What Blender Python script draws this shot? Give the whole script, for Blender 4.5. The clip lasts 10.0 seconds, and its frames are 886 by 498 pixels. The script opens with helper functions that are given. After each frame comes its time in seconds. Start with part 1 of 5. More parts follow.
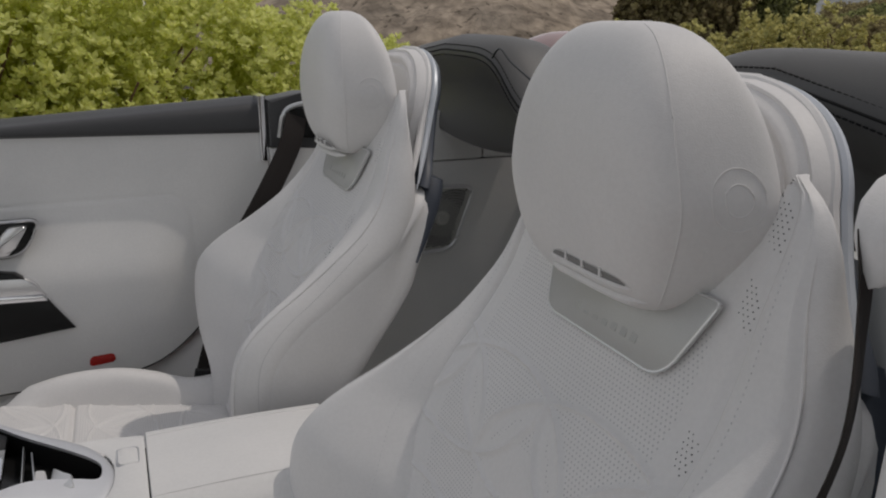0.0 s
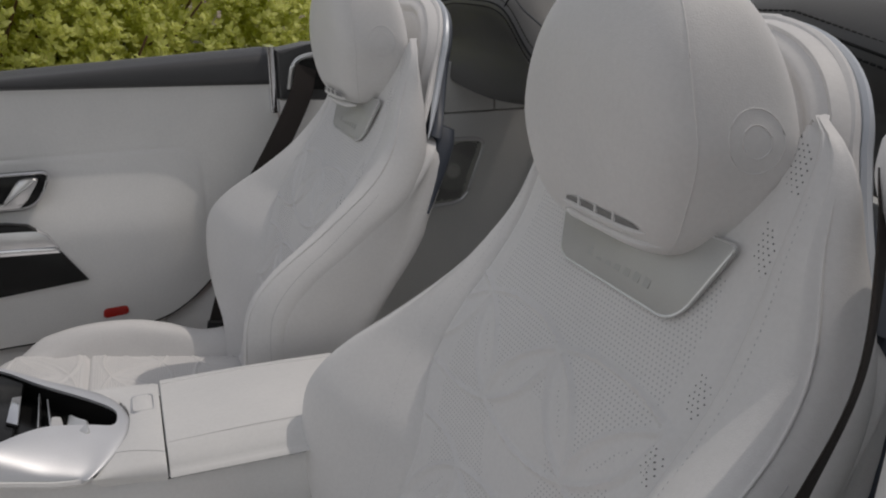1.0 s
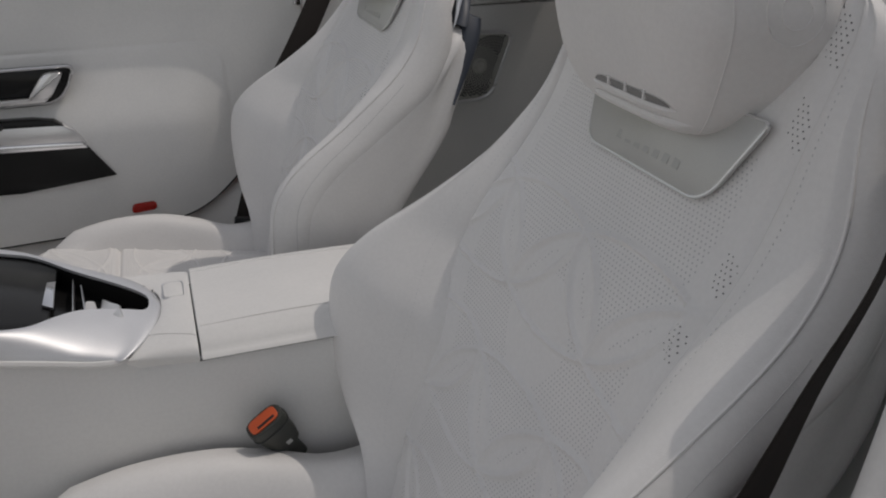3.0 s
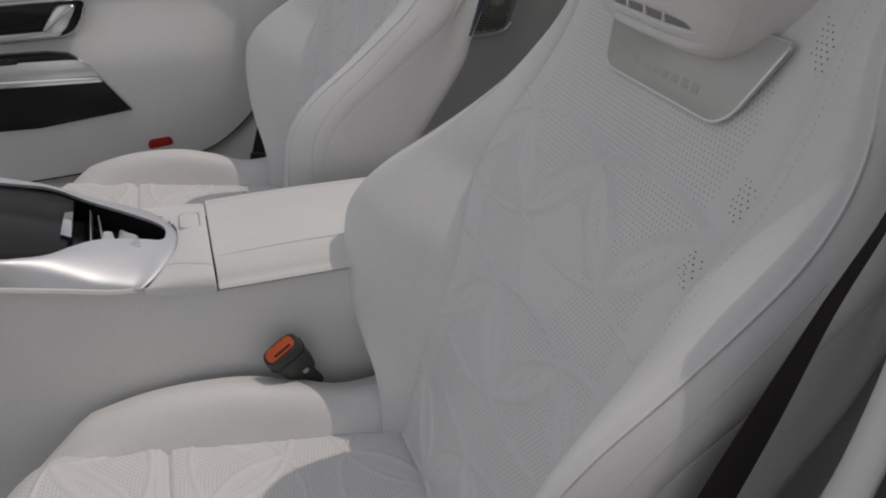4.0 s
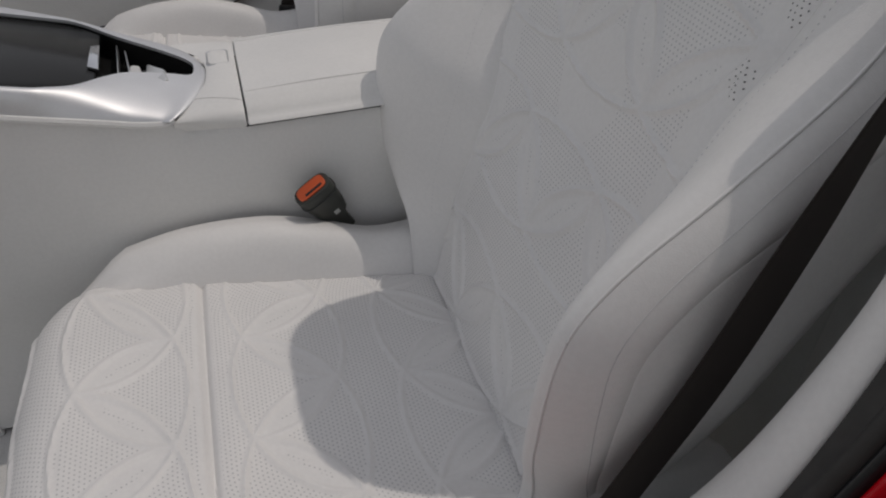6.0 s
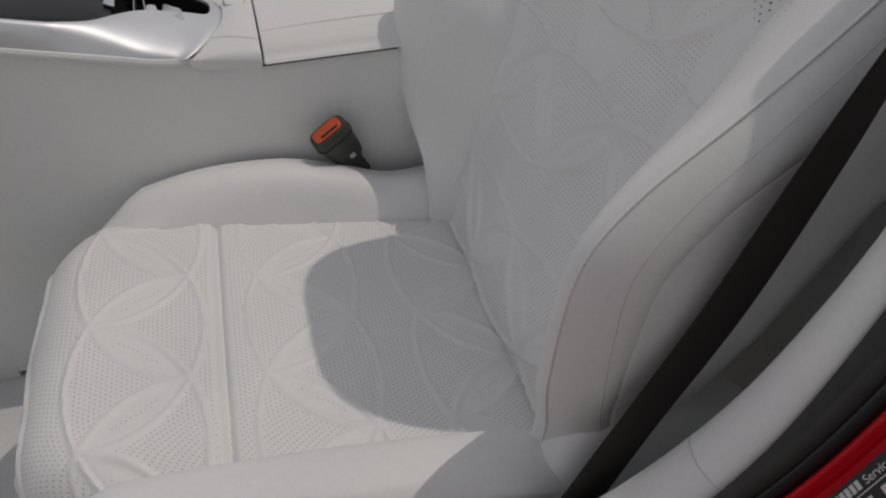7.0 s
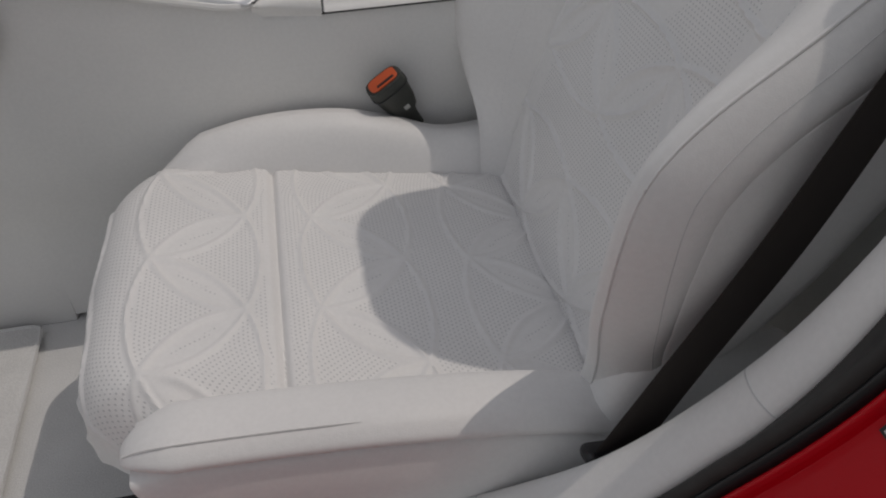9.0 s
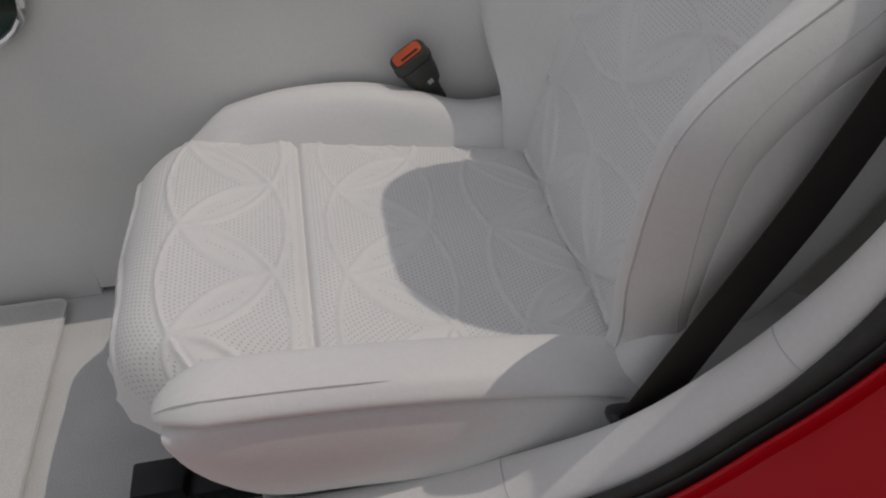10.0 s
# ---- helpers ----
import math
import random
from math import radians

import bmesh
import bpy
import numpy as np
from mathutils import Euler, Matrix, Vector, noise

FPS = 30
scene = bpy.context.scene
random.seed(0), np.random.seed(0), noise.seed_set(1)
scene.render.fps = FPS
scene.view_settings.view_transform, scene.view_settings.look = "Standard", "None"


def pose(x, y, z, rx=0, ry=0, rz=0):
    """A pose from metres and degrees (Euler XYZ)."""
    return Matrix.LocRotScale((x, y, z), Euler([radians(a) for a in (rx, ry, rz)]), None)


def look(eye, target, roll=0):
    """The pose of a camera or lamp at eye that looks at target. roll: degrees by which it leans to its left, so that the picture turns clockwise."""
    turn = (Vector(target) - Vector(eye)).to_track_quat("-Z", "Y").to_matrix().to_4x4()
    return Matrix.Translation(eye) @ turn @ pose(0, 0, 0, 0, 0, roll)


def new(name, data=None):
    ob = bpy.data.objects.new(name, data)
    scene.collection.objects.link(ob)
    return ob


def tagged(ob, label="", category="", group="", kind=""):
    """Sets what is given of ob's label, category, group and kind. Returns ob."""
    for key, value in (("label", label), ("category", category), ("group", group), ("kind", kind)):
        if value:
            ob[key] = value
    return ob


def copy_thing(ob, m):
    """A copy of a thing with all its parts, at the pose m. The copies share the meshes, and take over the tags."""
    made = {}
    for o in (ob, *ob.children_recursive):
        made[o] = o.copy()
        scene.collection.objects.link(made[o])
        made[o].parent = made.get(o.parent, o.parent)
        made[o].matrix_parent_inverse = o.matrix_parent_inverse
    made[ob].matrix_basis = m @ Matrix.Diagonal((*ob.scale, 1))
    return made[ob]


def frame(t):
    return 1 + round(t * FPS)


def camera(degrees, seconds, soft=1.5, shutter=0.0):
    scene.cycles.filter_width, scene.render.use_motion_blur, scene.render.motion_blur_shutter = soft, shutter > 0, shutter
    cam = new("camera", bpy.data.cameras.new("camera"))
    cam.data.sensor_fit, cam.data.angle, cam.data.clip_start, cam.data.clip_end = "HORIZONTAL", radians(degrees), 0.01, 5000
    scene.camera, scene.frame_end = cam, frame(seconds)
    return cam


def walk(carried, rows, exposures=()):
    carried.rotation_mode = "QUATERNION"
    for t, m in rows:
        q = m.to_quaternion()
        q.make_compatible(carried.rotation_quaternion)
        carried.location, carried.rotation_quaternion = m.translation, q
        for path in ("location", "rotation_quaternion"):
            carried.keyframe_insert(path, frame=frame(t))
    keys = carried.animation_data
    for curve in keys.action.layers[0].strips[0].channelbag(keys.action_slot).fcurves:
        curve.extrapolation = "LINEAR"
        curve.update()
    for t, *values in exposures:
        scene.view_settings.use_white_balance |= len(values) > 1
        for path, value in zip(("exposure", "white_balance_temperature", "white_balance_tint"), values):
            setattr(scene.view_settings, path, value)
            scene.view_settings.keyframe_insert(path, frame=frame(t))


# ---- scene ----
cam = camera(55.5, 10.0, soft=2.0)
PATH = [
    (0, (0.029, 0.027, 1.137), (0.723, 1.825, 0.603), -0.4),
    (0.5, (0.027, 0.027, 1.132), (0.704, 1.817, 0.549), -0.5),
    (1, (0.029, 0.029, 1.126), (0.688, 1.81, 0.497), -0.6),
    (1.5, (0.029, 0.031, 1.12), (0.668, 1.801, 0.442), -0.7),
    (2, (0.028, 0.032, 1.115), (0.647, 1.789, 0.389), -0.8),
    (2.5, (0.027, 0.029, 1.112), (0.625, 1.772, 0.333), -0.9),
    (4, (0.027, 0.021, 1.095), (0.542, 1.702, 0.142), -1.4),
    (4.5, (0.026, 0.019, 1.089), (0.509, 1.672, 0.072), -1.5),
    (5, (0.024, 0.015, 1.078), (0.476, 1.637, -0.002), -1.6),
    (5.5, (0.024, 0.015, 1.063), (0.443, 1.603, -0.078), -2.0),
    (6, (0.02, 0.013, 1.046), (0.42, 1.576, -0.135), -2.0),
    (7.5, (0.014, -0.007, 1.009), (0.342, 1.526, -0.233), -2.3),
    (8, (0.012, -0.01, 1.005), (0.312, 1.521, -0.245), -2.6),
    (8.5, (0.004, -0.017, 0.998), (0.285, 1.522, -0.248), -2.4),
    (9, (-0.006, -0.026, 0.991), (0.259, 1.515, -0.256), -2.3),
    (9.5, (-0.012, -0.034, 0.984), (0.235, 1.506, -0.267), -2.5),
    (10, (-0.021, -0.044, 0.976), (0.214, 1.497, -0.277), -2.6),
]
EXPOSURE = -0.07
walk(cam, [(t, look(eye, target, roll)) for t, eye, target, roll in PATH], exposures=[(0, EXPOSURE, 7150, 12.0), (10, EXPOSURE, 7150, 12.0)])

# ---- world and sun ----
SUN_TO = Vector((0.55, 0.02, 1.0)).normalized()
world = bpy.data.worlds.new("sky")
scene.world = world
world.use_nodes = True
wn, wl = world.node_tree.nodes, world.node_tree.links
sky = wn.new("ShaderNodeTexSky")
sky.sky_type, sky.sun_disc = "NISHITA", False
sky.sun_elevation = math.asin(SUN_TO.z)
sky.sun_rotation = math.atan2(SUN_TO.x, SUN_TO.y)
sky.air_density, sky.dust_density, sky.ozone_density = 1.0, 0.6, 1.0
haze = wn.new("ShaderNodeHueSaturation")
haze.inputs["Saturation"].default_value = 0.35
wl.new(sky.outputs[0], haze.inputs["Color"])
wl.new(haze.outputs[0], wn["Background"].inputs[0])
wn["Background"].inputs[1].default_value = 0.12
sun = new("sun", bpy.data.lights.new("sun", "SUN"))
sun.data.energy, sun.data.angle, sun.data.color = 0.85, radians(0.5), (1.0, 0.97, 0.95)
sun.matrix_world = look(SUN_TO * 20, (0, 0, 0))


# ---- materials ----
def material(name, color, rough=0.5, metal=0.0, coat=0.0, spec=0.5):
    m = bpy.data.materials.new(name)
    m.use_nodes = True
    b = m.node_tree.nodes["Principled BSDF"]
    b.inputs["Base Color"].default_value = (*color, 1)
    b.inputs["Roughness"].default_value = rough
    b.inputs["Metallic"].default_value = metal
    b.inputs["Coat Weight"].default_value = coat
    b.inputs["Coat Roughness"].default_value = 0.04
    b.inputs["Specular IOR Level"].default_value = spec
    return m


def node(m, kind, **values):
    n = m.node_tree.nodes.new(kind)
    for key, value in values.items():
        if key in n.inputs:
            n.inputs[key].default_value = value
    return n


def wire(m, a, b):
    m.node_tree.links.new(a, b)


def mottle(m, color, spread, scale, fine=0.0, fine_scale=200.0, bump=0.0, bump_scale=400.0, distance=0.001, warm=0.0):
    """Colour variation at two scales and a fine relief, in metres of the object."""
    b = m.node_tree.nodes["Principled BSDF"]
    co = node(m, "ShaderNodeTexCoord")
    n1 = node(m, "ShaderNodeTexNoise", Scale=scale, Detail=4.0)
    n2 = node(m, "ShaderNodeTexNoise", Scale=fine_scale, Detail=2.0)
    for n in (n1, n2):
        wire(m, co.outputs["Object"], n.inputs["Vector"])
    ramp = m.node_tree.nodes.new("ShaderNodeValToRGB")
    ramp.color_ramp.elements[0].position, ramp.color_ramp.elements[1].position = 0.3, 0.7
    ramp.color_ramp.elements[0].color = (*[max(0, c * (1 - spread)) for c in color], 1)
    ramp.color_ramp.elements[1].color = (min(1, color[0] * (1 + spread + warm)), min(1, color[1] * (1 + spread)), min(1, color[2] * (1 + spread - warm)), 1)
    wire(m, n1.outputs["Fac"], ramp.inputs["Fac"])
    last = ramp.outputs["Color"]
    if fine:
        mix = m.node_tree.nodes.new("ShaderNodeMix")
        mix.data_type, mix.blend_type = "RGBA", "MULTIPLY"
        r2 = m.node_tree.nodes.new("ShaderNodeValToRGB")
        r2.color_ramp.elements[0].color = (1 - fine, 1 - fine, 1 - fine, 1)
        r2.color_ramp.elements[0].position, r2.color_ramp.elements[1].position = 0.35, 0.65
        wire(m, n2.outputs["Fac"], r2.inputs["Fac"])
        mix.inputs["Factor"].default_value = 1.0
        wire(m, last, mix.inputs["A"])
        wire(m, r2.outputs["Color"], mix.inputs["B"])
        last = mix.outputs["Result"]
    wire(m, last, b.inputs["Base Color"])
    if bump:
        v = node(m, "ShaderNodeTexVoronoi", Scale=bump_scale)
        wire(m, co.outputs["Object"], v.inputs["Vector"])
        bp = node(m, "ShaderNodeBump", Strength=bump, Distance=distance)
        wire(m, v.outputs["Distance"], bp.inputs["Height"])
        wire(m, bp.outputs["Normal"], b.inputs["Normal"])
    return last


def leather(name, color, rough=0.5, bump=0.25):
    m = material(name, color, rough, spec=0.4)
    mottle(m, color, 0.03, 9.0, 0.03, 260.0, bump, 900.0, 0.0004, 0.006)
    return m


def perforated(name, color, pitch, radius, dark=0.40, depth=0.4):
    """Leather with punched holes where the mesh's "perf" value is high; its UV map is in metres."""
    m = leather(name, color)
    nt = m.node_tree
    b = nt.nodes["Principled BSDF"]
    uv = node(m, "ShaderNodeUVMap")
    uv.uv_map = "UVMap"
    dots = []
    for off in (0.0, 0.5):
        sc = nt.nodes.new("ShaderNodeVectorMath")
        sc.operation = "MULTIPLY_ADD"
        sc.inputs[1].default_value = (1 / pitch, 1 / (pitch * 1.65), 0)
        sc.inputs[2].default_value = (off, off, 0)
        wire(m, uv.outputs["UV"], sc.inputs[0])
        fr = nt.nodes.new("ShaderNodeVectorMath")
        fr.operation = "FRACTION"
        wire(m, sc.outputs[0], fr.inputs[0])
        ce = nt.nodes.new("ShaderNodeVectorMath")
        ce.operation = "MULTIPLY_ADD"
        ce.inputs[1].default_value = (pitch, pitch * 1.65, 0)
        ce.inputs[2].default_value = (-pitch / 2, -pitch * 0.825, 0)
        wire(m, fr.outputs[0], ce.inputs[0])
        ln = nt.nodes.new("ShaderNodeVectorMath")
        ln.operation = "LENGTH"
        wire(m, ce.outputs[0], ln.inputs[0])
        dots.append(ln.outputs["Value"])
    near = nt.nodes.new("ShaderNodeMath")
    near.operation = "MINIMUM"
    wire(m, dots[0], near.inputs[0])
    wire(m, dots[1], near.inputs[1])
    hole = node(m, "ShaderNodeMapRange", **{"From Min": radius * 1.15, "From Max": radius * 0.75})
    wire(m, near.outputs[0], hole.inputs["Value"])
    at = nt.nodes.new("ShaderNodeAttribute")
    at.attribute_name = "perf"
    cut = node(m, "ShaderNodeMapRange", **{"From Min": 0.35, "From Max": 0.6})
    wire(m, at.outputs["Fac"], cut.inputs["Value"])
    mul = nt.nodes.new("ShaderNodeMath")
    mul.operation = "MULTIPLY"
    wire(m, hole.outputs[0], mul.inputs[0])
    wire(m, cut.outputs[0], mul.inputs[1])
    mix = nt.nodes.new("ShaderNodeMix")
    mix.data_type = "RGBA"
    src = b.inputs["Base Color"].links[0].from_socket
    wire(m, mul.outputs[0], mix.inputs["Factor"])
    wire(m, src, mix.inputs["A"])
    mix.inputs["B"].default_value = (dark, dark, dark * 1.01, 1)
    wire(m, mix.outputs["Result"], b.inputs["Base Color"])
    bp2 = node(m, "ShaderNodeBump", Strength=depth, Distance=0.0008)
    bp2.invert = True
    wire(m, mul.outputs[0], bp2.inputs["Height"])
    wire(m, b.inputs["Normal"].links[0].from_socket, bp2.inputs["Normal"])
    wire(m, bp2.outputs["Normal"], b.inputs["Normal"])
    return m


WHITE = (0.80, 0.795, 0.79)
M_leather = leather("white_leather", WHITE)
M_perf = perforated("perforated_white_leather", WHITE, 0.0045, 0.0008, 0.55)
M_perf_big = perforated("coarse_perforated_leather", WHITE, 0.0046, 0.00062, 0.14, 0.8)
M_door = leather("door_leather", (0.79, 0.79, 0.78), 0.5, 0.2)
M_lining = leather("grey_pillar_lining", (0.60, 0.62, 0.615), 0.75, 0.3)
M_grey = leather("pale_grey_lining", (0.72, 0.73, 0.715), 0.7, 0.3)
M_badge = material("badge_plate", (0.56, 0.565, 0.55), 0.42, 0.25)
mottle(M_badge, (0.56, 0.565, 0.55), 0.03, 20, 0.04, 900)
M_emboss = material("embossed_mark", (0.46, 0.465, 0.455), 0.4, 0.3)
M_badge_rim = material("satin_rim", (0.72, 0.73, 0.73), 0.3, 0.7)
M_silver = material("brushed_silver", (0.72, 0.72, 0.73), 0.28, 0.95)
mottle(M_silver, (0.72, 0.72, 0.73), 0.03, 30, 0.03, 900)
M_satin = material("satin_silver", (0.74, 0.75, 0.77), 0.50, 0.8)
mottle(M_satin, (0.74, 0.75, 0.77), 0.03, 30, 0.04, 900)
M_chrome = material("chrome", (0.8, 0.8, 0.82), 0.12, 1.0)
M_rim = material("silver_blue_rim", (0.58, 0.62, 0.67), 0.4, 0.2)
M_black = material("satin_black", (0.016, 0.017, 0.019), 0.38)
mottle(M_black, (0.016, 0.017, 0.019), 0.15, 25, 0.1, 500)
M_gloss = material("gloss_black", (0.014, 0.014, 0.014), 0.16, 0, 0.0, 0.2)
M_green = material("green_gloss", (0.02, 0.045, 0.035), 0.12, 0, 0.0, 0.4)
M_shell = material("dark_shell", (0.055, 0.065, 0.085), 0.35)
mottle(M_shell, (0.055, 0.065, 0.085), 0.1, 20, 0.05, 500)
M_hump = leather("black_leather", (0.062, 0.063, 0.066), 0.40, 0.4)
M_belt = material("belt_webbing", (0.026, 0.020, 0.018), 0.75)
M_buckle = material("buckle_plastic", (0.045, 0.048, 0.042), 0.5)
mottle(M_buckle, (0.045, 0.048, 0.042), 0.1, 60, 0.15, 700, 0.1, 1500, 0.0003)
M_orange = material("orange_button", (0.62, 0.10, 0.03), 0.4)
M_reflector = material("red_reflector", (0.42, 0.012, 0.008), 0.18, 0, 0.5)
M_rubber = material("seal_rubber", (0.028, 0.027, 0.026), 0.55)
mottle(M_rubber, (0.028, 0.027, 0.026), 0.2, 60, 0.1, 600)
M_red = material("red_paint", (0.56, 0.001, 0.010), 0.24, 0.0, 0.15, 0.25)
mottle(M_red, (0.56, 0.001, 0.010), 0.06, 6, 0.08, 2500)
M_carpet = material("pale_carpet", (0.78, 0.78, 0.775), 0.95, spec=0.1)
mottle(M_carpet, (0.78, 0.78, 0.775), 0.05, 14, 0.14, 700, 0.5, 900, 0.002)
M_speaker = material("speaker_metal", (0.46, 0.465, 0.44), 0.45, 0.35)
M_thread = material("white_thread", (0.66, 0.66, 0.67), 0.8)
M_black_thread = material("black_thread", (0.01, 0.01, 0.01), 0.8)
M_ink = material("label_black", (0.012, 0.012, 0.014), 0.35)
M_print = material("label_white", (0.62, 0.60, 0.60), 0.5)
M_slot_dark = material("vent_slot", (0.26, 0.26, 0.255), 0.8)
M_joint = material("fine_joint", (0.62, 0.62, 0.62), 0.8)
# for the added wall that dims the near side
M_shade_wall = material("shade_wall_grey", (0.30, 0.30, 0.31), 0.9, spec=0.2)
mottle(M_shade_wall, (0.30, 0.30, 0.31), 0.12, 3.0, 0.08, 60.0, 0.3, 120.0, 0.003)
M_groove = material("panel_gap", (0.03, 0.03, 0.03), 0.8)

# webbing: a fine twill across the strap
mx = node(M_belt, "ShaderNodeTexWave", Scale=220.0, Distortion=0.3)
tc = node(M_belt, "ShaderNodeTexCoord")
wire(M_belt, tc.outputs["Object"], mx.inputs["Vector"])
bpb = node(M_belt, "ShaderNodeBump", Strength=0.35, Distance=0.0006)
wire(M_belt, mx.outputs["Fac"], bpb.inputs["Height"])
wire(M_belt, bpb.outputs["Normal"], M_belt.node_tree.nodes["Principled BSDF"].inputs["Normal"])


# ---- mesh helpers ----
def lerp_table(table, s):
    """Smooth value from a short table of (position, value)."""
    if s <= table[0][0]:
        return table[0][1]
    n = len(table)
    for i in range(n - 1):
        (a, va), (b, vb) = table[i], table[i + 1]
        if s <= b:
            h, k = b - a, (s - a) / (b - a)
            flat = (vb - va) / h
            ma = flat if i == 0 else (vb - table[i - 1][1]) / (b - table[i - 1][0])
            mb = flat if i == n - 2 else (table[i + 2][1] - va) / (table[i + 2][0] - a)
            k2, k3 = k * k, k * k * k
            return (2 * k3 - 3 * k2 + 1) * va + (k3 - 2 * k2 + k) * h * ma + (3 * k2 - 2 * k3) * vb + (k3 - k2) * h * mb
    return table[-1][1]


def catmull(points, per=6, closed=False):
    pts = [Vector(p) for p in points]
    n = len(pts)
    out = []
    spans = n if closed else n - 1
    for i in range(spans):
        if closed:
            p0, p1, p2, p3 = pts[i - 1], pts[i], pts[(i + 1) % n], pts[(i + 2) % n]
        else:
            p1, p2 = pts[i], pts[i + 1]
            p0 = pts[i - 1] if i else p1 * 2 - p2
            p3 = pts[i + 2] if i + 2 < n else p2 * 2 - p1
        for k in range(per):
            t = k / per
            out.append(0.5 * ((2 * p1) + (p2 - p0) * t + (2 * p0 - 5 * p1 + 4 * p2 - p3) * t * t + (3 * p1 - p0 - 3 * p2 + p3) * t ** 3))
    if not closed:
        out.append(pts[-1])
    return out


def part(name, data, mat, parent=None, label="", smooth=True):
    """Links a bmesh or mesh as one object under a thing or a part."""
    if isinstance(data, bmesh.types.BMesh):
        me = bpy.data.meshes.new(name)
        bmesh.ops.recalc_face_normals(data, faces=data.faces)
        data.to_mesh(me)
        data.free()
    else:
        me = data
    if smooth:
        me.shade_smooth()
        if hasattr(me, "set_sharp_from_angle"):
            me.set_sharp_from_angle(angle=radians(42))
    me.materials.clear()
    me.materials.append(mat)
    ob = new(name, me)
    if parent:
        ob.parent = parent
        if parent.name in BASE:
            ob.location = -BASE[parent.name]
    if label:
        ob["label"] = label
    return ob


BASE = {}


def thing(name, base, label, category, group="", kind=""):
    """An Empty at the thing's base; its parts are drawn in world metres."""
    ob = tagged(new(name), label, category, group, kind)
    ob.location = base
    BASE[ob.name] = Vector(base)
    return ob


def grid(fn, us, vs, perf=None, uv=None):
    """A sheet of quads over u and v; perf gives the punched-hole value, uv the map in metres."""
    verts = [fn(u, v) for v in vs for u in us]
    nu, nv = len(us), len(vs)
    faces = [(j * nu + i, j * nu + i + 1, (j + 1) * nu + i + 1, (j + 1) * nu + i) for j in range(nv - 1) for i in range(nu - 1)]
    me = bpy.data.meshes.new("sheet")
    me.from_pydata(verts, [], faces)
    if perf:
        at = me.attributes.new("perf", "FLOAT", "POINT")
        at.data.foreach_set("value", [perf(u, v) for v in vs for u in us])
    if uv:
        layer = me.uv_layers.new(name="UVMap")
        flat = [uv(u, v) for v in vs for u in us]
        for loop in me.loops:
            layer.data[loop.index].uv = flat[loop.vertex_index]
    me.update()
    return me


def loft(rings, closed=True, cap=True):
    """A skin over rings of equally many points."""
    bm = bmesh.new()
    rows = [[bm.verts.new(p) for p in ring] for ring in rings]
    n = len(rows[0])
    for a, b in zip(rows, rows[1:]):
        for i in range(n if closed else n - 1):
            k = (i + 1) % n
            bm.faces.new((a[i], a[k], b[k], b[i]))
    if cap and closed:
        bm.faces.new(rows[0][::-1])
        bm.faces.new(rows[-1])
    return bm


def tube(points, radius, sides=8, closed=False):
    pts = [Vector(p) for p in points]
    rings = []
    n = len(pts)
    for i, p in enumerate(pts):
        t = (pts[(i + 1) % n if closed else min(i + 1, n - 1)] - pts[i - 1 if closed else max(i - 1, 0)]).normalized()
        up = Vector((0, 0, 1)) if abs(t.z) < 0.9 else Vector((0, 1, 0))
        a = t.cross(up).normalized()
        b = t.cross(a)
        r = radius(i / (n - 1)) if callable(radius) else radius
        rings.append([p + (a * math.cos(k * math.tau / sides) + b * math.sin(k * math.tau / sides)) * r for k in range(sides)])
    if closed:
        rings.append(rings[0])
    return loft(rings, True, not closed)


def box(size, bevel=0.004, segs=3, m=Matrix()):
    bm = bmesh.new()
    bmesh.ops.create_cube(bm, size=1, matrix=m @ Matrix.Diagonal((*size, 1)))
    if bevel:
        bmesh.ops.bevel(bm, geom=bm.edges[:], offset=bevel, segments=segs, affect="EDGES", profile=0.6)
    return bm


def slab(outline, depth, bevel=0.0, segs=2):
    """A plate with the outline given as points, thickened along depth, with rounded edges."""
    depth = Vector(depth)
    bm = loft([[Vector(p) for p in outline], [Vector(p) + depth for p in outline]])
    if bevel:
        long = [e for e in bm.edges if abs((e.verts[0].co - e.verts[1].co).normalized().dot(depth.normalized())) < 0.7]
        bmesh.ops.bevel(bm, geom=long, offset=bevel, segments=segs, affect="EDGES", profile=0.5)
    return bm


def strap(points, width_dir, width, thick):
    """A flat strap along points; width_dir gives the way across, per point or one for all."""
    pts = [Vector(p) for p in points]
    rings = []
    for i, p in enumerate(pts):
        t = (pts[min(i + 1, len(pts) - 1)] - pts[max(i - 1, 0)]).normalized()
        w = Vector(width_dir[i] if isinstance(width_dir, list) else width_dir)
        w = (w - t * w.dot(t)).normalized()
        nrm = t.cross(w)
        ring = []
        for k in range(12):
            ang = k * math.tau / 12
            c, s = math.cos(ang), math.sin(ang)
            ring.append(p + w * (width / 2 * math.copysign(abs(c) ** 0.25, c)) + nrm * (thick / 2 * math.copysign(abs(s) ** 0.6, s)))
        rings.append(ring)
    return loft(rings)


def rounded_poly(corners, radius, per=5):
    """Corners (2D) rounded with one radius or one each."""
    out = []
    n = len(corners)
    for i in range(n):
        p = Vector(corners[i])
        a, b = Vector(corners[i - 1]), Vector(corners[(i + 1) % n])
        r = radius[i] if isinstance(radius, (list, tuple)) else radius
        r = min(r, (a - p).length * 0.48, (b - p).length * 0.48)
        p0, p2 = p + (a - p).normalized() * r, p + (b - p).normalized() * r
        for k in range(per + 1):
            t = k / per
            out.append(p0 * (1 - t) ** 2 + p * 2 * t * (1 - t) + p2 * t * t)
    return out


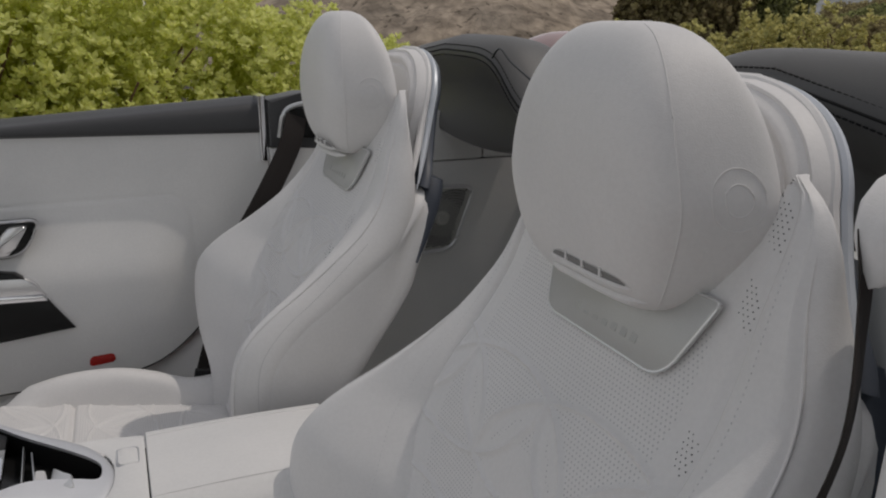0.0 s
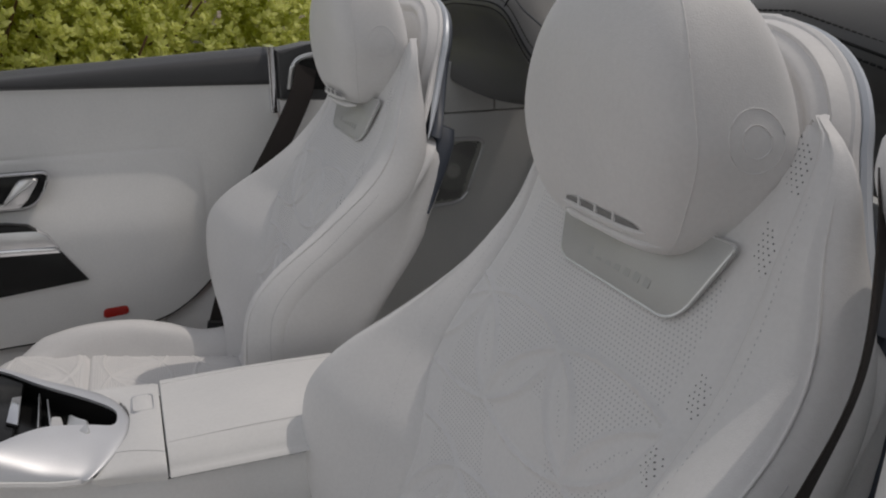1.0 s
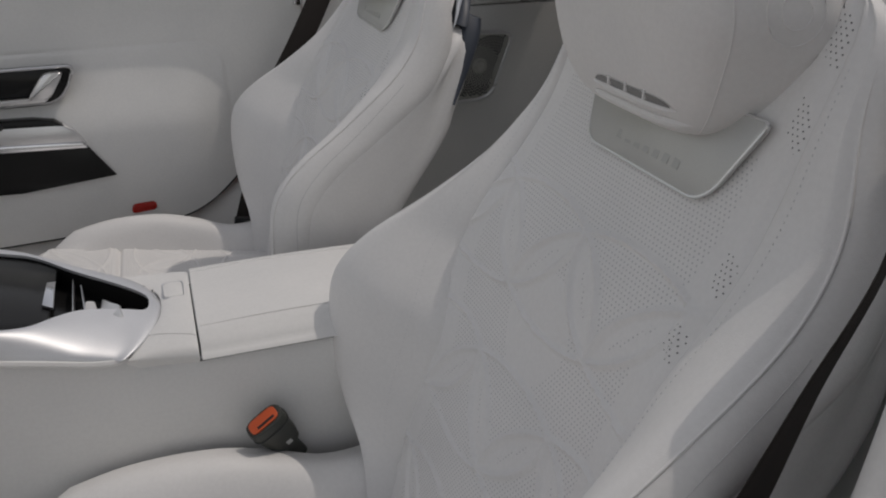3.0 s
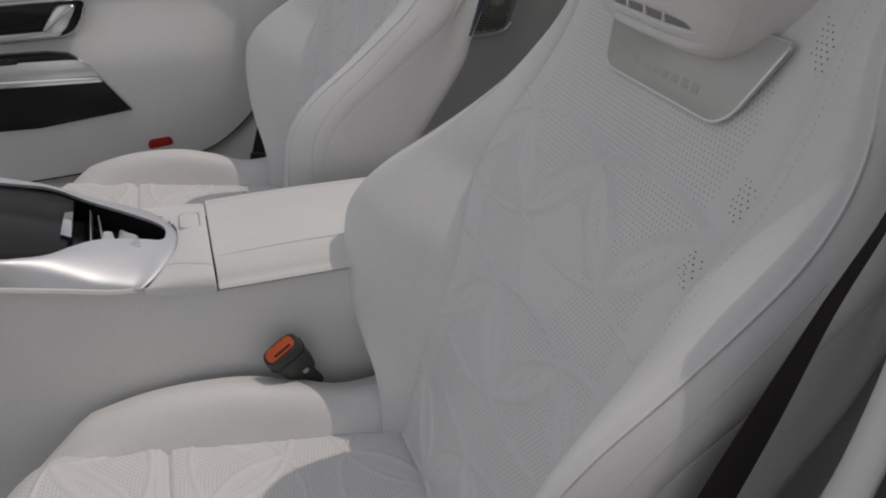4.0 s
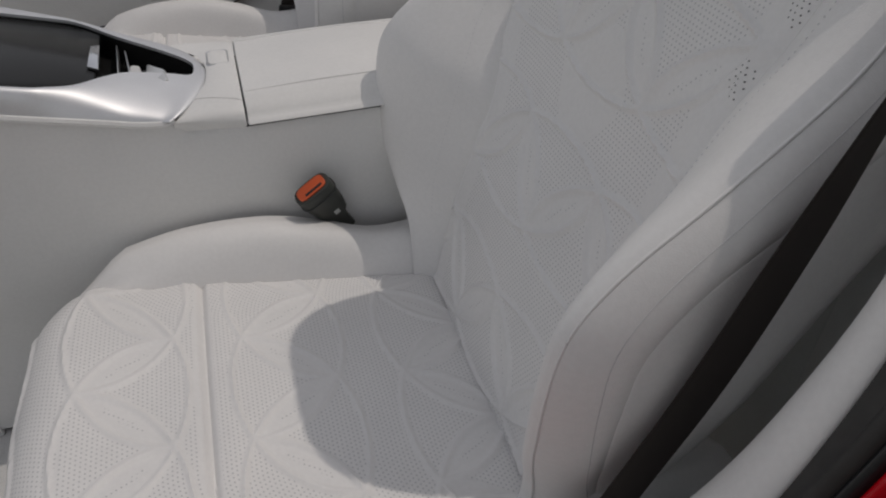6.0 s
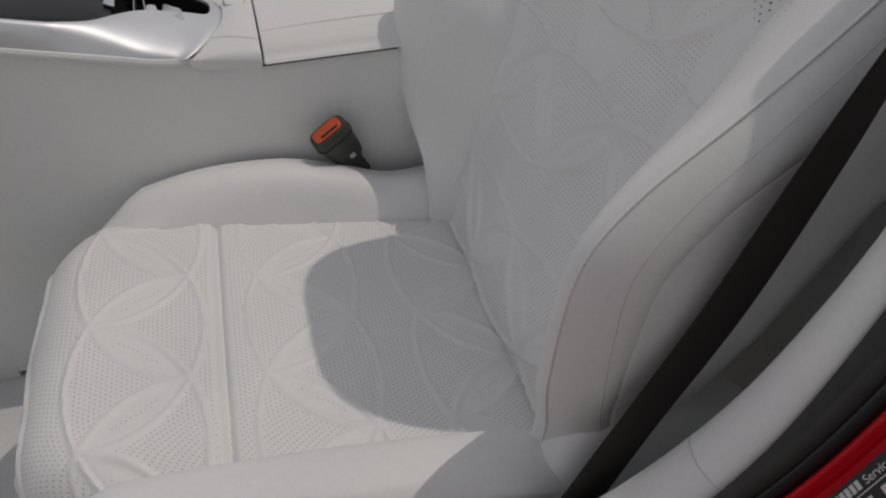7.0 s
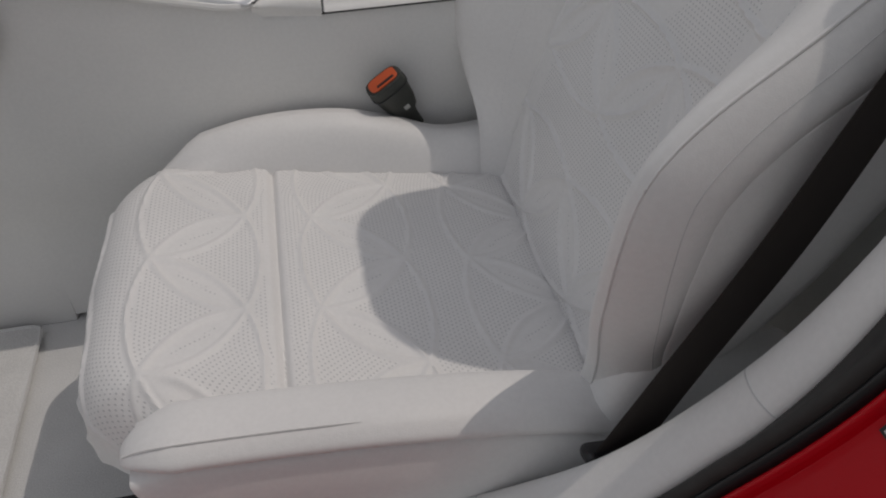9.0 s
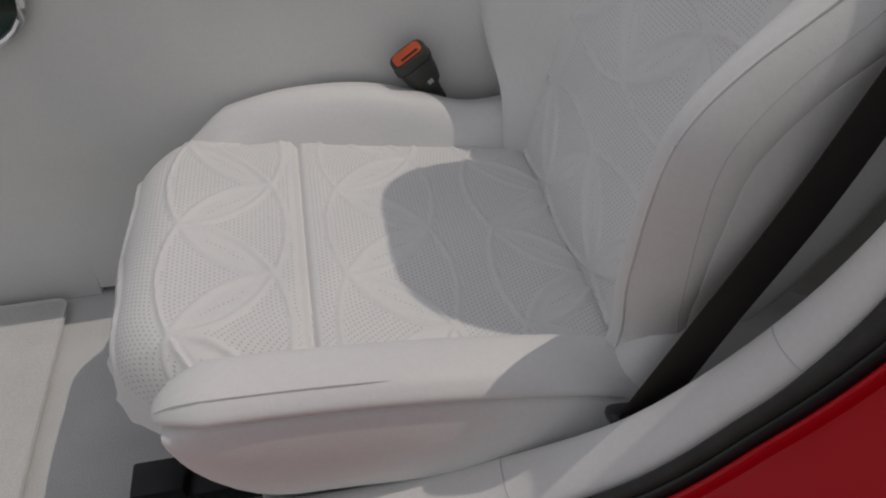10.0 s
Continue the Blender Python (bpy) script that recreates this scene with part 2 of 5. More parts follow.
def stitches(points, mat, parent, pitch=0.006, length=0.0038, radius=0.0006, name="stitching"):
    """A row of short raised thread stitches along a line, one mesh."""
    pts = [Vector(p) for p in points]
    bm = bmesh.new()
    carry = 0.0
    for a, b in zip(pts, pts[1:]):
        d = (b - a).length
        if d < 1e-6:
            continue
        t = (b - a) / d
        u = t.orthogonal().normalized()
        w = t.cross(u)
        s = carry
        while s < d:
            c = a + t * s
            ring = [[bm.verts.new(c + t * (k * length) + (u * math.cos(q) + w * math.sin(q)) * radius) for q in (0, math.tau / 3, 2 * math.tau / 3)] for k in (-0.5, 0.5)]
            for q in range(3):
                bm.faces.new((ring[0][q], ring[0][(q + 1) % 3], ring[1][(q + 1) % 3], ring[1][q]))
            s += pitch
        carry = s - d
    return part(name, bm, mat, parent, smooth=False)


def frange(a, b, step):
    n = max(1, round((b - a) / step))
    return [a + (b - a) * i / n for i in range(n + 1)]


NET = {}


def quilt(p, q, side, groups):
    """Height and punched-hole value of a quilted net: in each pair of rows interlaced circles of cord form petals and three-sided
    punched fields; between the pairs lies an open punched field. A pair: (row, offset, next row, offset)."""
    key = (round(p, 5), round(q, 5), side)
    if key in NET:
        return NET[key]
    gap, best = 9.0, None
    for q1, o1, q2, o2 in groups:
        h = 0.866 * side
        y = (q - q1) * h / (q2 - q1)
        if y < -side or y > h + side:
            continue
        rows = []
        for row, off in ((0.0, o1), (h, o2)):
            m0 = round((p - off) / side)
            rows.append([math.hypot(p - off - m * side, y - row) for m in (m0 - 1, m0, m0 + 1)])
        over = min(rows[1]) - side if y < 0 else min(rows[0]) - side if y > h else -9.0
        if over > 0:
            gap = min(gap, over)
            continue
        dist = sorted(rows[0] + rows[1])
        inside = [d for d in dist if d < side]
        best = (min(abs(d - side) for d in dist), len(inside), inside)
        break
    if best is None:
        d, fill, hole = gap, 0.0006, gap > 0.0058
    else:
        d, count, inside = best
        if count >= 4:
            fill = 0.0004
            hole = abs(inside[-1] - inside[-2]) < 0.0040 and abs(inside[0] - inside[1]) < 0.42 * side and d > 0.006
        else:
            fill, hole = 0.0008, d > 0.0045
    k = min(1.0, d / 0.014)
    out = 0.0027 * math.exp(-(d / 0.0032) ** 2) + fill * k * k * (3 - 2 * k), 1.0 if hole else 0.0
    NET[key] = out
    return out


BACK_NET = [(0.048, 0.055, 0.127, 0.125), (0.196, 0.125, 0.2755, 0.055), (0.3445, 0.055, 0.424, 0.125)]
CUSHION_NET = [(-0.300, 0.510, -0.222, 0.575), (-0.160, 0.575, -0.080, 0.510), (-0.019, 0.510, 0.061, 0.575), (0.122, 0.575, 0.202, 0.510)]


# ---- car seat ----
SEAT_Y = 0.585         # middle of the backrest
RECLINE = radians(19.3)
ALONG = Vector((math.sin(RECLINE), 0, math.cos(RECLINE)))
FRONT = Vector((-math.cos(RECLINE), 0, math.sin(RECLINE)))
FOOT = Vector((0.185, SEAT_Y, 0.44))
HALF_IN = [(-0.03, 0.132), (0, 0.145), (0.05, 0.163), (0.083, 0.184), (0.123, 0.224), (0.153, 0.244), (0.213, 0.258), (0.26, 0.258), (0.307, 0.248), (0.36, 0.230), (0.43, 0.208), (0.5, 0.194), (0.58, 0.186)]
HALF_OUT = [(-0.03, 0.172), (0, 0.188), (0.04, 0.204), (0.083, 0.216), (0.123, 0.229), (0.153, 0.24), (0.213, 0.252), (0.26, 0.253), (0.307, 0.251), (0.36, 0.248), (0.42, 0.238), (0.48, 0.206), (0.53, 0.173), (0.58, 0.149)]
BOLSTER_OUT = [(0.36, 0.248), (0.42, 0.245), (0.468, 0.238), (0.524, 0.224), (0.578, 0.201), (0.609, 0.190), (0.625, 0.178), (0.636, 0.163), (0.645, 0.147)]


def half_width(s, sd):
    table = HALF_IN if sd > 0 else HALF_OUT
    if s > 0.58:
        k = min(1.0, (s - 0.58) / 0.1355)
        return lerp_table(table, 0.58) * max(0.02, 1 - k ** 2.35) ** (1 / 2.35)
    return lerp_table(table, s)


TOP_STEPS = [0.58 + 0.135 * math.sin(k / 30 * math.pi / 2) for k in range(31)]


BULGE = [(-0.03, 0.0), (0, 0.012), (0.083, 0.04), (0.123, 0.062), (0.153, 0.076), (0.213, 0.096), (0.26, 0.10), (0.307, 0.080), (0.36, 0.042), (0.43, -0.002), (0.48, -0.025), (0.53, -0.04), (0.6, -0.05), (0.69, -0.055)]
INSERT = [(-0.03, 0.15), (0.06, 0.155), (0.15, 0.165), (0.36, 0.170), (0.46, 0.170), (0.5, 0.166), (0.56, 0.164), (0.61, 0.161), (0.625, 0.158), (0.636, 0.153), (0.645, 0.142)]
INSERT_IN = [(-0.03, 0.138), (0.05, 0.145), (0.10, 0.147), (0.18, 0.139), (0.25, 0.135), (0.28, 0.145), (0.31, 0.160), (0.34, 0.170), (0.5, 0.165), (0.56, 0.162), (0.62, 0.153), (0.648, 0.149)]


def shell_width(s, sd):
    if sd < 0 and s > 0.36:
        return max(half_width(s, sd), lerp_table([(0.36, 0.248), (0.42, 0.243), (0.468, 0.235), (0.50, 0.226), (0.53, 0.210), (0.56, 0.187), (0.58, 0.173), (0.60, 0.160), (0.62, 0.149), (0.64, 0.138), (0.66, 0.125), (0.70, 0.08)], s)) if s < 0.655 else half_width(s, sd)
    return half_width(s, sd)


def insert_width(s, side):
    return lerp_table(INSERT_IN if side > 0 else INSERT, s)



def back_point(a, p, s):
    return FOOT + ALONG * s + FRONT * p + Vector((0, a, 0))


def recess(s):
    """The upper back leans away from the flat of the lower back."""
    k = min(1.0, max(0.0, (s - 0.36) / 0.16))
    m = min(1.0, max(0.0, (s - 0.545) / 0.075))
    tip = min(1.0, max(0.0, (s - 0.595) / 0.055))
    return -0.030 * k * k * (3 - 2 * k) - 0.004 * m * m * (3 - 2 * m) - 0.004 * tip * tip


def crest(s, sd):
    """How far a bolster's crest stands in front of the flat of the back."""
    c = lerp_table(BULGE, s)
    return c * 0.98 if sd < 0 and c > 0 else c


def edge_lift(s):
    return recess(s) + 0.018 * min(1, max(0.0, lerp_table(BULGE, s)) / 0.08)


def build_seat():
    seat = thing("car_seat", (0.05, 0.58, 0.26), "white quilted perforated leather car seat with integrated headrest, empty", "car seat", "front seats")

    # backrest: quilted insert
    def insert_surface(a, s):
        w = insert_width(s, a)
        k = a / 0.165
        if s > 0.602 and -0.139 < k * w < 0.0:
            s, w = 0.602, insert_width(0.602, a)
        h, _ = quilt(k * w, s, 0.14, BACK_NET)
        edge = min(1.0, (1 - abs(k)) / 0.06)
        fade = min(1.0, max(0.0, (0.53 - s) / 0.03))
        lumbar = 0.010 * math.exp(-((s - 0.17) / 0.12) ** 2)
        side_lift = (edge_lift(s) - recess(s)) * abs(k) ** 5
        p = recess(s) + 0.005 * (1 - k * k) + 1.4 * h * edge * fade + lumbar * (1 - k * k) + side_lift - 0.004 * (1 - edge)
        return back_point(k * w, p, s)

    def insert_perf(a, s):
        _, m = quilt(a / 0.165 * insert_width(s, a), s, 0.14, BACK_NET)
        return m if math.hypot(a + 0.01, s - 0.335) > 0.048 and abs(a) < 0.132 and 0.02 < s < 0.53 else 0.0

    us, vs = frange(-0.165, 0.165, 0.002), frange(-0.03, 0.645, 0.002)
    insert = part("backrest_insert", grid(insert_surface, us, vs, insert_perf, lambda u, v: (u / 0.165 * insert_width(v, u), v)), M_perf, seat, "white perforated leather panel quilted in a petal pattern")

    # bolsters: one each side, from the insert's seam over the crest to the shell
    def bolster_profile(s, sd):
        w, c, wi, e = half_width(s, sd), crest(s, sd), insert_width(s, sd), edge_lift(s)
        k = min(1.0, max(0.0, (s - 0.47) / 0.15))
        if sd < 0 and s > 0.36:
            w = lerp_table(BOLSTER_OUT, s)
            k = min(1.0, max(0.0, (s - 0.40) / 0.14))
            k = k * k * (3 - 2 * k)
            c += (e - 0.002 - c) * k
        else:
            w += (wi + 0.010 - w) * k ** 1.5
            c += (e - 0.004 - c) * k
        wi = min(wi, w - 0.005)
        g = (1 - 0.45 * min(1.0, max(0.0, (s - 0.44) / 0.12))) * (1 - 0.82 * min(1.0, max(0.0, (s - 0.56) / 0.06))) if sd < 0 else 1.0
        return catmull([(q[0], q[1], 0) for q in ((wi - 0.003, e - 0.007), (wi + 0.001, e + 0.002), (wi + (w - wi) * 0.45, e + (c - e) * 0.66 + 0.006 * g), (w - min(0.020, (w - wi) * 0.45), c + 0.003), (w - min(0.003, (w - wi) * 0.15), c - 0.014 * g), (w + 0.004 * g, c - 0.042 * g), (w - min(0.010, (w - wi) * 0.7), c - 0.062 * g), (w * 0.8 if s < 0.56 else max(w * 0.8, wi + 0.001), c - 0.064 * g))], 5)

    for sd in (-1, 1):
        end = 0.645 if sd < 0 else 0.62
        rings = [[back_point(sd * q.x, q.y, s) for q in bolster_profile(s, sd)] for s in frange(-0.03, end, 0.01)]
        if sd > 0:
            rings.append([back_point(sd * q.x, q.y - 0.004, end + 0.004) for q in bolster_profile(end, sd)])
            rings.append([back_point(sd * q.x, q.y - 0.010, end + 0.0045) for q in bolster_profile(end, sd)])
        else:
            rings.append([back_point(-0.1435 - (q.x - 0.1435) * 0.35, edge_lift(end) - 0.006 + (q.y - edge_lift(end)) * 0.3, end + 0.003) for q in bolster_profile(end, sd)])
            rings.append([back_point(-0.1435, edge_lift(end) - 0.010, end + 0.0035)] * len(rings[-1]))
        bol = part("backrest_bolster", loft(rings, closed=False, cap=False), M_leather, seat, "smooth white leather side bolster")
        line, seam = [], []
        for s in frange(0.0, end - 0.045, 0.01):
            pr = bolster_profile(s, sd)
            line.append(back_point(sd * pr[17].x, pr[17].y + 0.0004, s))
            seam.append(back_point(sd * pr[7].x, pr[7].y + 0.0006, s))
        for _ in range(3):
            line = line[:1] + [(a + b * 2 + c) / 4 for a, b, c in zip(line, line[1:], line[2:])] + line[-1:]
        part("piping", tube(catmull(line, 3), lambda k: 0.0012 * min(1.0, 0.1 + 8 * (1 - k)), 8), M_leather, bol)
        joint = []
        for s in frange(0.035, 0.44, 0.01):
            pr = bolster_profile(s, sd)
            at = 26.5 - 6.5 * (s / 0.44) ** 0.8 - 3.0 * max(0.0, 0.09 - s) / 0.055
            q = pr[int(at)].lerp(pr[int(at) + 1], at - int(at))
            joint.append(back_point(sd * q.x, q.y, s))
        part("panel_seam", tube(joint, 0.0004, 5), M_joint, bol)
        stitches(seam[10:], M_thread, bol, 0.0048, 0.0016, 0.0003)

    # coarse holes punched beside the outer seam
    def strip_surface(u, v):
        return insert_surface(-(0.143 + 0.020 * (u + 0.5)), v) + FRONT * 0.0010
    def strip_perf(u, v):
        for lo, hi in ((0.385, 0.421), (0.435, 0.473), (0.535, 0.578), (0.590, 0.636)):
            if lo < v < hi:
                return 1.0 if abs(u) < 0.40 and v - lo > 0.016 * (0.5 - u) and hi - v > 0.016 * (u + 0.5) else 0.0
        return 0.0
    part("perforated_strip", grid(strip_surface, frange(-0.5, 0.5, 0.1), frange(0.30, 0.638, 0.004), strip_perf, lambda u, v: (u * 0.023, v)), M_perf_big, seat, "strip of coarse perforated white leather")

    # upper back behind the headrest, with two raised rims
    heights = frange(0.46, 0.572, 0.008) + TOP_STEPS[:-1]
    outline = [(-(half_width(s, -1) - 0.002), s) for s in heights] + [(0.0, 0.7145)] + [(half_width(s, 1) - 0.002, s) for s in heights[::-1]]

    def upper_surface(f, i):
        """Scaled inwards from the outline, so that the rolled rims follow it."""
        a, s = outline[i]
        low = min(0.0, lerp_table(BULGE, s) + 0.05) if s < 0.5 else 0.0
        s0 = min(s, 0.58)
        roll = math.sin(math.pi * min(1.0, max(0.0, (f - 0.80) / 0.13))) ** 2
        rim = 0.0045 * roll - 0.0020 * math.exp(-((f - 0.795) / 0.014) ** 2) - 0.0018 * math.exp(-((f - 0.94) / 0.010) ** 2)
        return back_point(a * f, -0.066 + low + rim - 0.016 * max(0.0, (f - 0.955) / 0.045) ** 1.5, s0 + (s - s0) * f)
    part("upper_back", grid(upper_surface, [0.0, 0.4, 0.7] + frange(0.74, 1.0, 0.01), range(len(outline))), M_leather, seat)

    # rear shell: white below, dark behind the shoulders
    def shell_ring(s, cut=0.0):
        full = []
        for sd in (1, -1):
            w, c = shell_width(s, sd) - cut, crest(s, sd)
            d = min(c, 0) - 0.035
            deep = lerp_table([(0.0, 0.058), (0.12, 0.058), (0.2, 0.066), (0.30, 0.092), (0.40, 0.122), (0.45, 0.112), (0.5, 0.088), (0.56, 0.060), (0.69, 0.052)], s)
            up = min(1.0, max(0.0, (s - 0.36) / 0.10))
            tuck = 0.018 * min(1.0, max(0.0, (s - (0.48 if sd > 0 else 0.55)) / 0.08))
            prof = [(0, d), (w * 0.7, d), (w - 0.022, c - 0.048), (w - 0.010, c - 0.038), (w + 0.001 - tuck * 0.3, c - 0.044), (w + 0.003 - tuck, c - 0.054), (w - 0.002 - 0.004 * up - tuck * 1.3, (c - 0.054) * (0.5 + 0.23 * up) - deep * (0.5 - 0.23 * up)), (w * (0.92 - (0.10 if sd > 0 else 0.0) * up) - tuck, min(c, 0) - deep + 0.012 * (deep / 0.11)), (w * 0.4, min(c, 0) - deep + 0.002), (0, min(c, 0) - deep)]
            h = [(sd * q.x, q.y) for q in catmull([(*p, 0) for p in prof], 4)]
            full += h if sd > 0 else h[-2:0:-1]
        return [back_point(a, p, s) for a, p in full]
    part("rear_shell", loft([shell_ring(s) for s in [-0.03, -0.01] + frange(0.02, 0.50, 0.02)] + [shell_ring(s, cut) for s, cut in ((0.51, 0.002), (0.518, 0.006), (0.524, 0.013), (0.528, 0.024))]), M_leather, seat)
    part("upper_shell", loft([shell_ring(s) for s in frange(0.530, 0.575, 0.009) + TOP_STEPS]), M_shell, seat, "dark blue-grey shell behind the shoulders")
    rings = []
    for s in frange(0.43, 0.545, 0.01):
        w, d = shell_width(s, -1) + 0.008, min(1.0, (s - 0.428) / 0.10)
        rings.append([back_point(-q.x, q.y, s) for q in catmull([(x, p, 0) for x, p in ((w - 0.06, -0.090), (w - 0.026, -0.092), (w - 0.015, -0.098), (w - 0.015, -0.102 - 0.016 * d), (w - 0.04, -0.106 - 0.020 * d), (w - 0.09, -0.106 - 0.020 * d))], 4)])
    part("shell_edge", loft(rings), M_shell, seat, "dark blue-grey edge of the shell")

    def rim_line(lo, out, dp):
        ss = frange(lo, 0.575, 0.009) + TOP_STEPS
        pts = [back_point(-(shell_width(s, -1) + out), crest(s, -1) + dp, s) for s in ss]
        pts += [back_point(half_width(s, 1) + out, crest(s, 1) + dp, s) for s in ss[::-1]]
        return pts
    part("shell_rim", tube(rim_line(0.525, 0.000, -0.038), lambda k: 0.0046 * min(1.0, 0.15 + min(k, 1 - k) * 12), 8), M_rim, seat, "silver blue rim round the upper back")
    part("shell_rim_bead", tube(rim_line(0.53, -0.005, -0.030), lambda k: 0.0050 * min(1.0, 0.15 + min(k, 1 - k) * 12), 8), M_leather, seat)
    # badge plate under the headrest with a raised word as bars
    def on_back(a, s, p):
        return back_point(a - 0.025, p + recess(s), s)
    shape = rounded_poly([(-0.082, 0.486), (0.082, 0.486), (0.108, 0.548), (-0.112, 0.552)], [0.018, 0.018, 0.006, 0.006], 6)
    badge = part("badge_plate", slab([on_back(q.x, q.y, 0.0050) for q in shape], FRONT * 0.0045, 0.0015), M_badge, seat, "pale satin metal plate with embossed marks")
    edge = [on_back(q.x, q.y, 0.0085) for q in shape[:-7] + shape[-7:]]
    part("rim", tube(edge, 0.0013, 6, True), M_badge_rim, badge)
    for i in range(7):
        part("embossed_mark", slab([on_back(-0.046 + i * 0.0132 + dx, 0.4985 + dz, 0.0088) for dx, dz in ((0, 0), (0.0075, 0), (0.0075, 0.0075), (0, 0.0065))], FRONT * 0.0019), M_emboss, badge, smooth=False)

    # headrest
    HY, Z0, Z1 = 0.5774, 0.9274, 1.1328

    def head_size(h):
        """Half-width, middle and half-depth of the headrest at a height from 0 to 1."""
        k = min(1.0, abs(2 * h - 1))
        n, nd = (6.42, 3.4) if h < 0.5 else (3.73, 2.3)
        taper = 1 - 0.28 * max(0.0, 1 - h / 0.45) ** 1.3 - 0.375 * (max(0.0, h - 0.35) / 0.65) ** 1.4
        dep = 0.0445 * (1 - h) * (1 - 2 * h) + 4 * 0.0535 * h * (1 - h) + 0.0405 * h * (2 * h - 1)
        return 0.1325 * (1 - k ** n) ** (1 / n) * taper, 0.3890 - 0.004 * max(0.0, h - 0.3) / 0.7, dep * (0.10 + 0.90 * (1 - k ** nd) ** (1 / nd))

    def head_point(h, ang, grow=0.0):
        """The section is broader at its back than at its front."""
        w, mid, dep = head_size(h)
        c, q = math.cos(ang), math.sin(ang)
        e = 0.4854
        c, q = math.copysign(abs(c) ** e, c), math.copysign(abs(q) ** e, q)
        return Vector((mid + dep * c * (1 + grow), HY + w * q * (1 + 0.13 * c) * (1 + grow), Z0 + (Z1 - Z0) * h))
    hs = [(1 - math.cos(k / 40 * math.pi)) / 2 for k in range(1, 40)]
    headrest = part("headrest", loft([[head_point(h, k * math.tau / 72) for k in range(72)] for h in hs]), M_leather, seat, "smooth white leather headrest")
    for sgn in (-1, 1):
        part("seam", tube([head_point(h, sgn * (math.pi - 1.28), 0.002) for h in frange(0.03, 0.99, 0.012)], 0.0005, 6), M_leather, headrest)
        stitches([head_point(h, sgn * 0.62, 0.001) for h in frange(0.1, 0.97, 0.02)], M_leather, headrest, 0.006, 0.0042, 0.0007)
        # embossed round emblem on the side: two rings
        cx, cz = 0.3940, 1.0219
        for r in (0.0205, 0.0105):
            ring = []
            for k in range(32):
                z = cz + r * math.sin(k * math.tau / 32)
                x = cx + r * 0.86 * math.cos(k * math.tau / 32)
                w, mid, dep = head_size((z - Z0) / (Z1 - Z0))
                u = min(0.98, abs((x - mid) / dep))
                ring.append((x, HY + sgn * w * (1 - u ** 4.2) ** (1 / 4.2) * (1 + 0.13 * (x - mid) / dep), z))
            part("embossed_ring", tube(ring, 0.0005, 6, True), M_leather, headrest)
    # slim air outlet tucked under the headrest's front edge
    def head_front(y, h, out=0.0):
        """A point on the headrest's front face."""
        w, mid, dep = head_size(h)
        q = min(0.97, abs((y - HY) / (w * 0.87)))
        return Vector((mid - dep * (1 - q ** 4.2) ** (1 / 4.2) - out, y, Z0 + (Z1 - Z0) * h))
    lips = [(0.494, 0.610, 0.072, 0.0034), (0.500, 0.605, 0.118, 0.0026)]
    y0, y1, h, r = lips[0]
    vent = part("air_vent", tube([head_front(y, h, 0.001) for y in frange(y0, y1, 0.006)], lambda k: r * min(1.0, 0.2 + 9 * min(k, 1 - k)), 8), M_leather, seat, "air outlet with a white lip under the headrest")
    y0, y1, h, rr = lips[1]
    part("lip", tube([head_front(y, h, 0.0006) for y in frange(y0, y1, 0.006)], lambda k: rr * min(1.0, 0.2 + 9 * min(k, 1 - k)), 8), M_leather, vent)

    def slot_point(u, v):
        y = 0.504 + 0.096 * u
        span = 0.005 + 0.024 * math.sqrt(max(0.0, 1 - (2 * u - 1) ** 4))
        return head_front(y, 0.128 + span * v, 0.0009)
    part("slot", grid(slot_point, frange(0, 1, 0.04), frange(0, 1, 0.25)), M_slot_dark, vent, "dark slot of the outlet")
    for i in range(3):
        part("fin", box((0.003, 0.0022, 0.007), 0.0004, 1, pose(0, 0, 0) @ Matrix.Translation(head_front(0.528 + i * 0.024, 0.150, 0.0008))), M_leather, vent)
    for dy in (-0.045, 0.045):
        part("headrest_post", tube([(0.395, HY + dy, 0.90), (0.398, HY + dy, 0.96)], 0.006, 10), M_chrome, seat)

    # seat cushion: two quilted panels with a cross seam
    CY0, CY1, SPLIT = 0.405, 0.745, -0.0535
    CM = (CY0 + CY1) / 2

    def cushion_height(x):
        return 0.468 + 0.17 * (0.2 - x)

    def cushion_surface(y, u):
        # u runs back along the top; below FRONT_EDGE it rolls over the front
        k = (y - CM) / (CY1 - CY0) * 2
        corner = 0.075 * max(0.0, abs(k) - 0.55) ** 2 / 0.2025
        start = -0.165 + corner * 0.6
        if u < 0:
            ang = min(-u / 0.05, 1.45)
            down = max(0.0, -u - 0.05 * 1.45)
            x = start - 0.05 * math.sin(ang) - down * 0.10
            z = cushion_height(start) - 0.05 * (1 - math.cos(ang)) - down
        else:
            x = start + u * (0.215 - start) / 0.38
            z = cushion_height(x)
        h, _ = quilt(y, x if u >= 0 else start + u, 0.13, CUSHION_NET)
        edge = min(1.0, max(0.0, (1 - abs(k)) / 0.07))
        groove = -0.007 * math.exp(-((x - SPLIT) / 0.0032) ** 2) + 0.002 * math.exp(-((abs(x - SPLIT) - 0.018) / 0.014) ** 2) if u >= 0 else 0
        crown = 0.007 * (1 - k * k) - 0.006 * (1 - edge) - 0.016 * max(0.0, abs(k) - 0.8) / 0.2 * min(1.0, max(0.0, (-0.06 - x) / 0.06))
        back = -0.01 * max(0.0, (x - 0.17) / 0.045) ** 2 if x > 0.17 else 0
        spread = 0.026 * min(1.0, max(0.0, (-0.045 - x) / 0.11)) * ((k + 1) / 2) ** 2
        y = y + spread
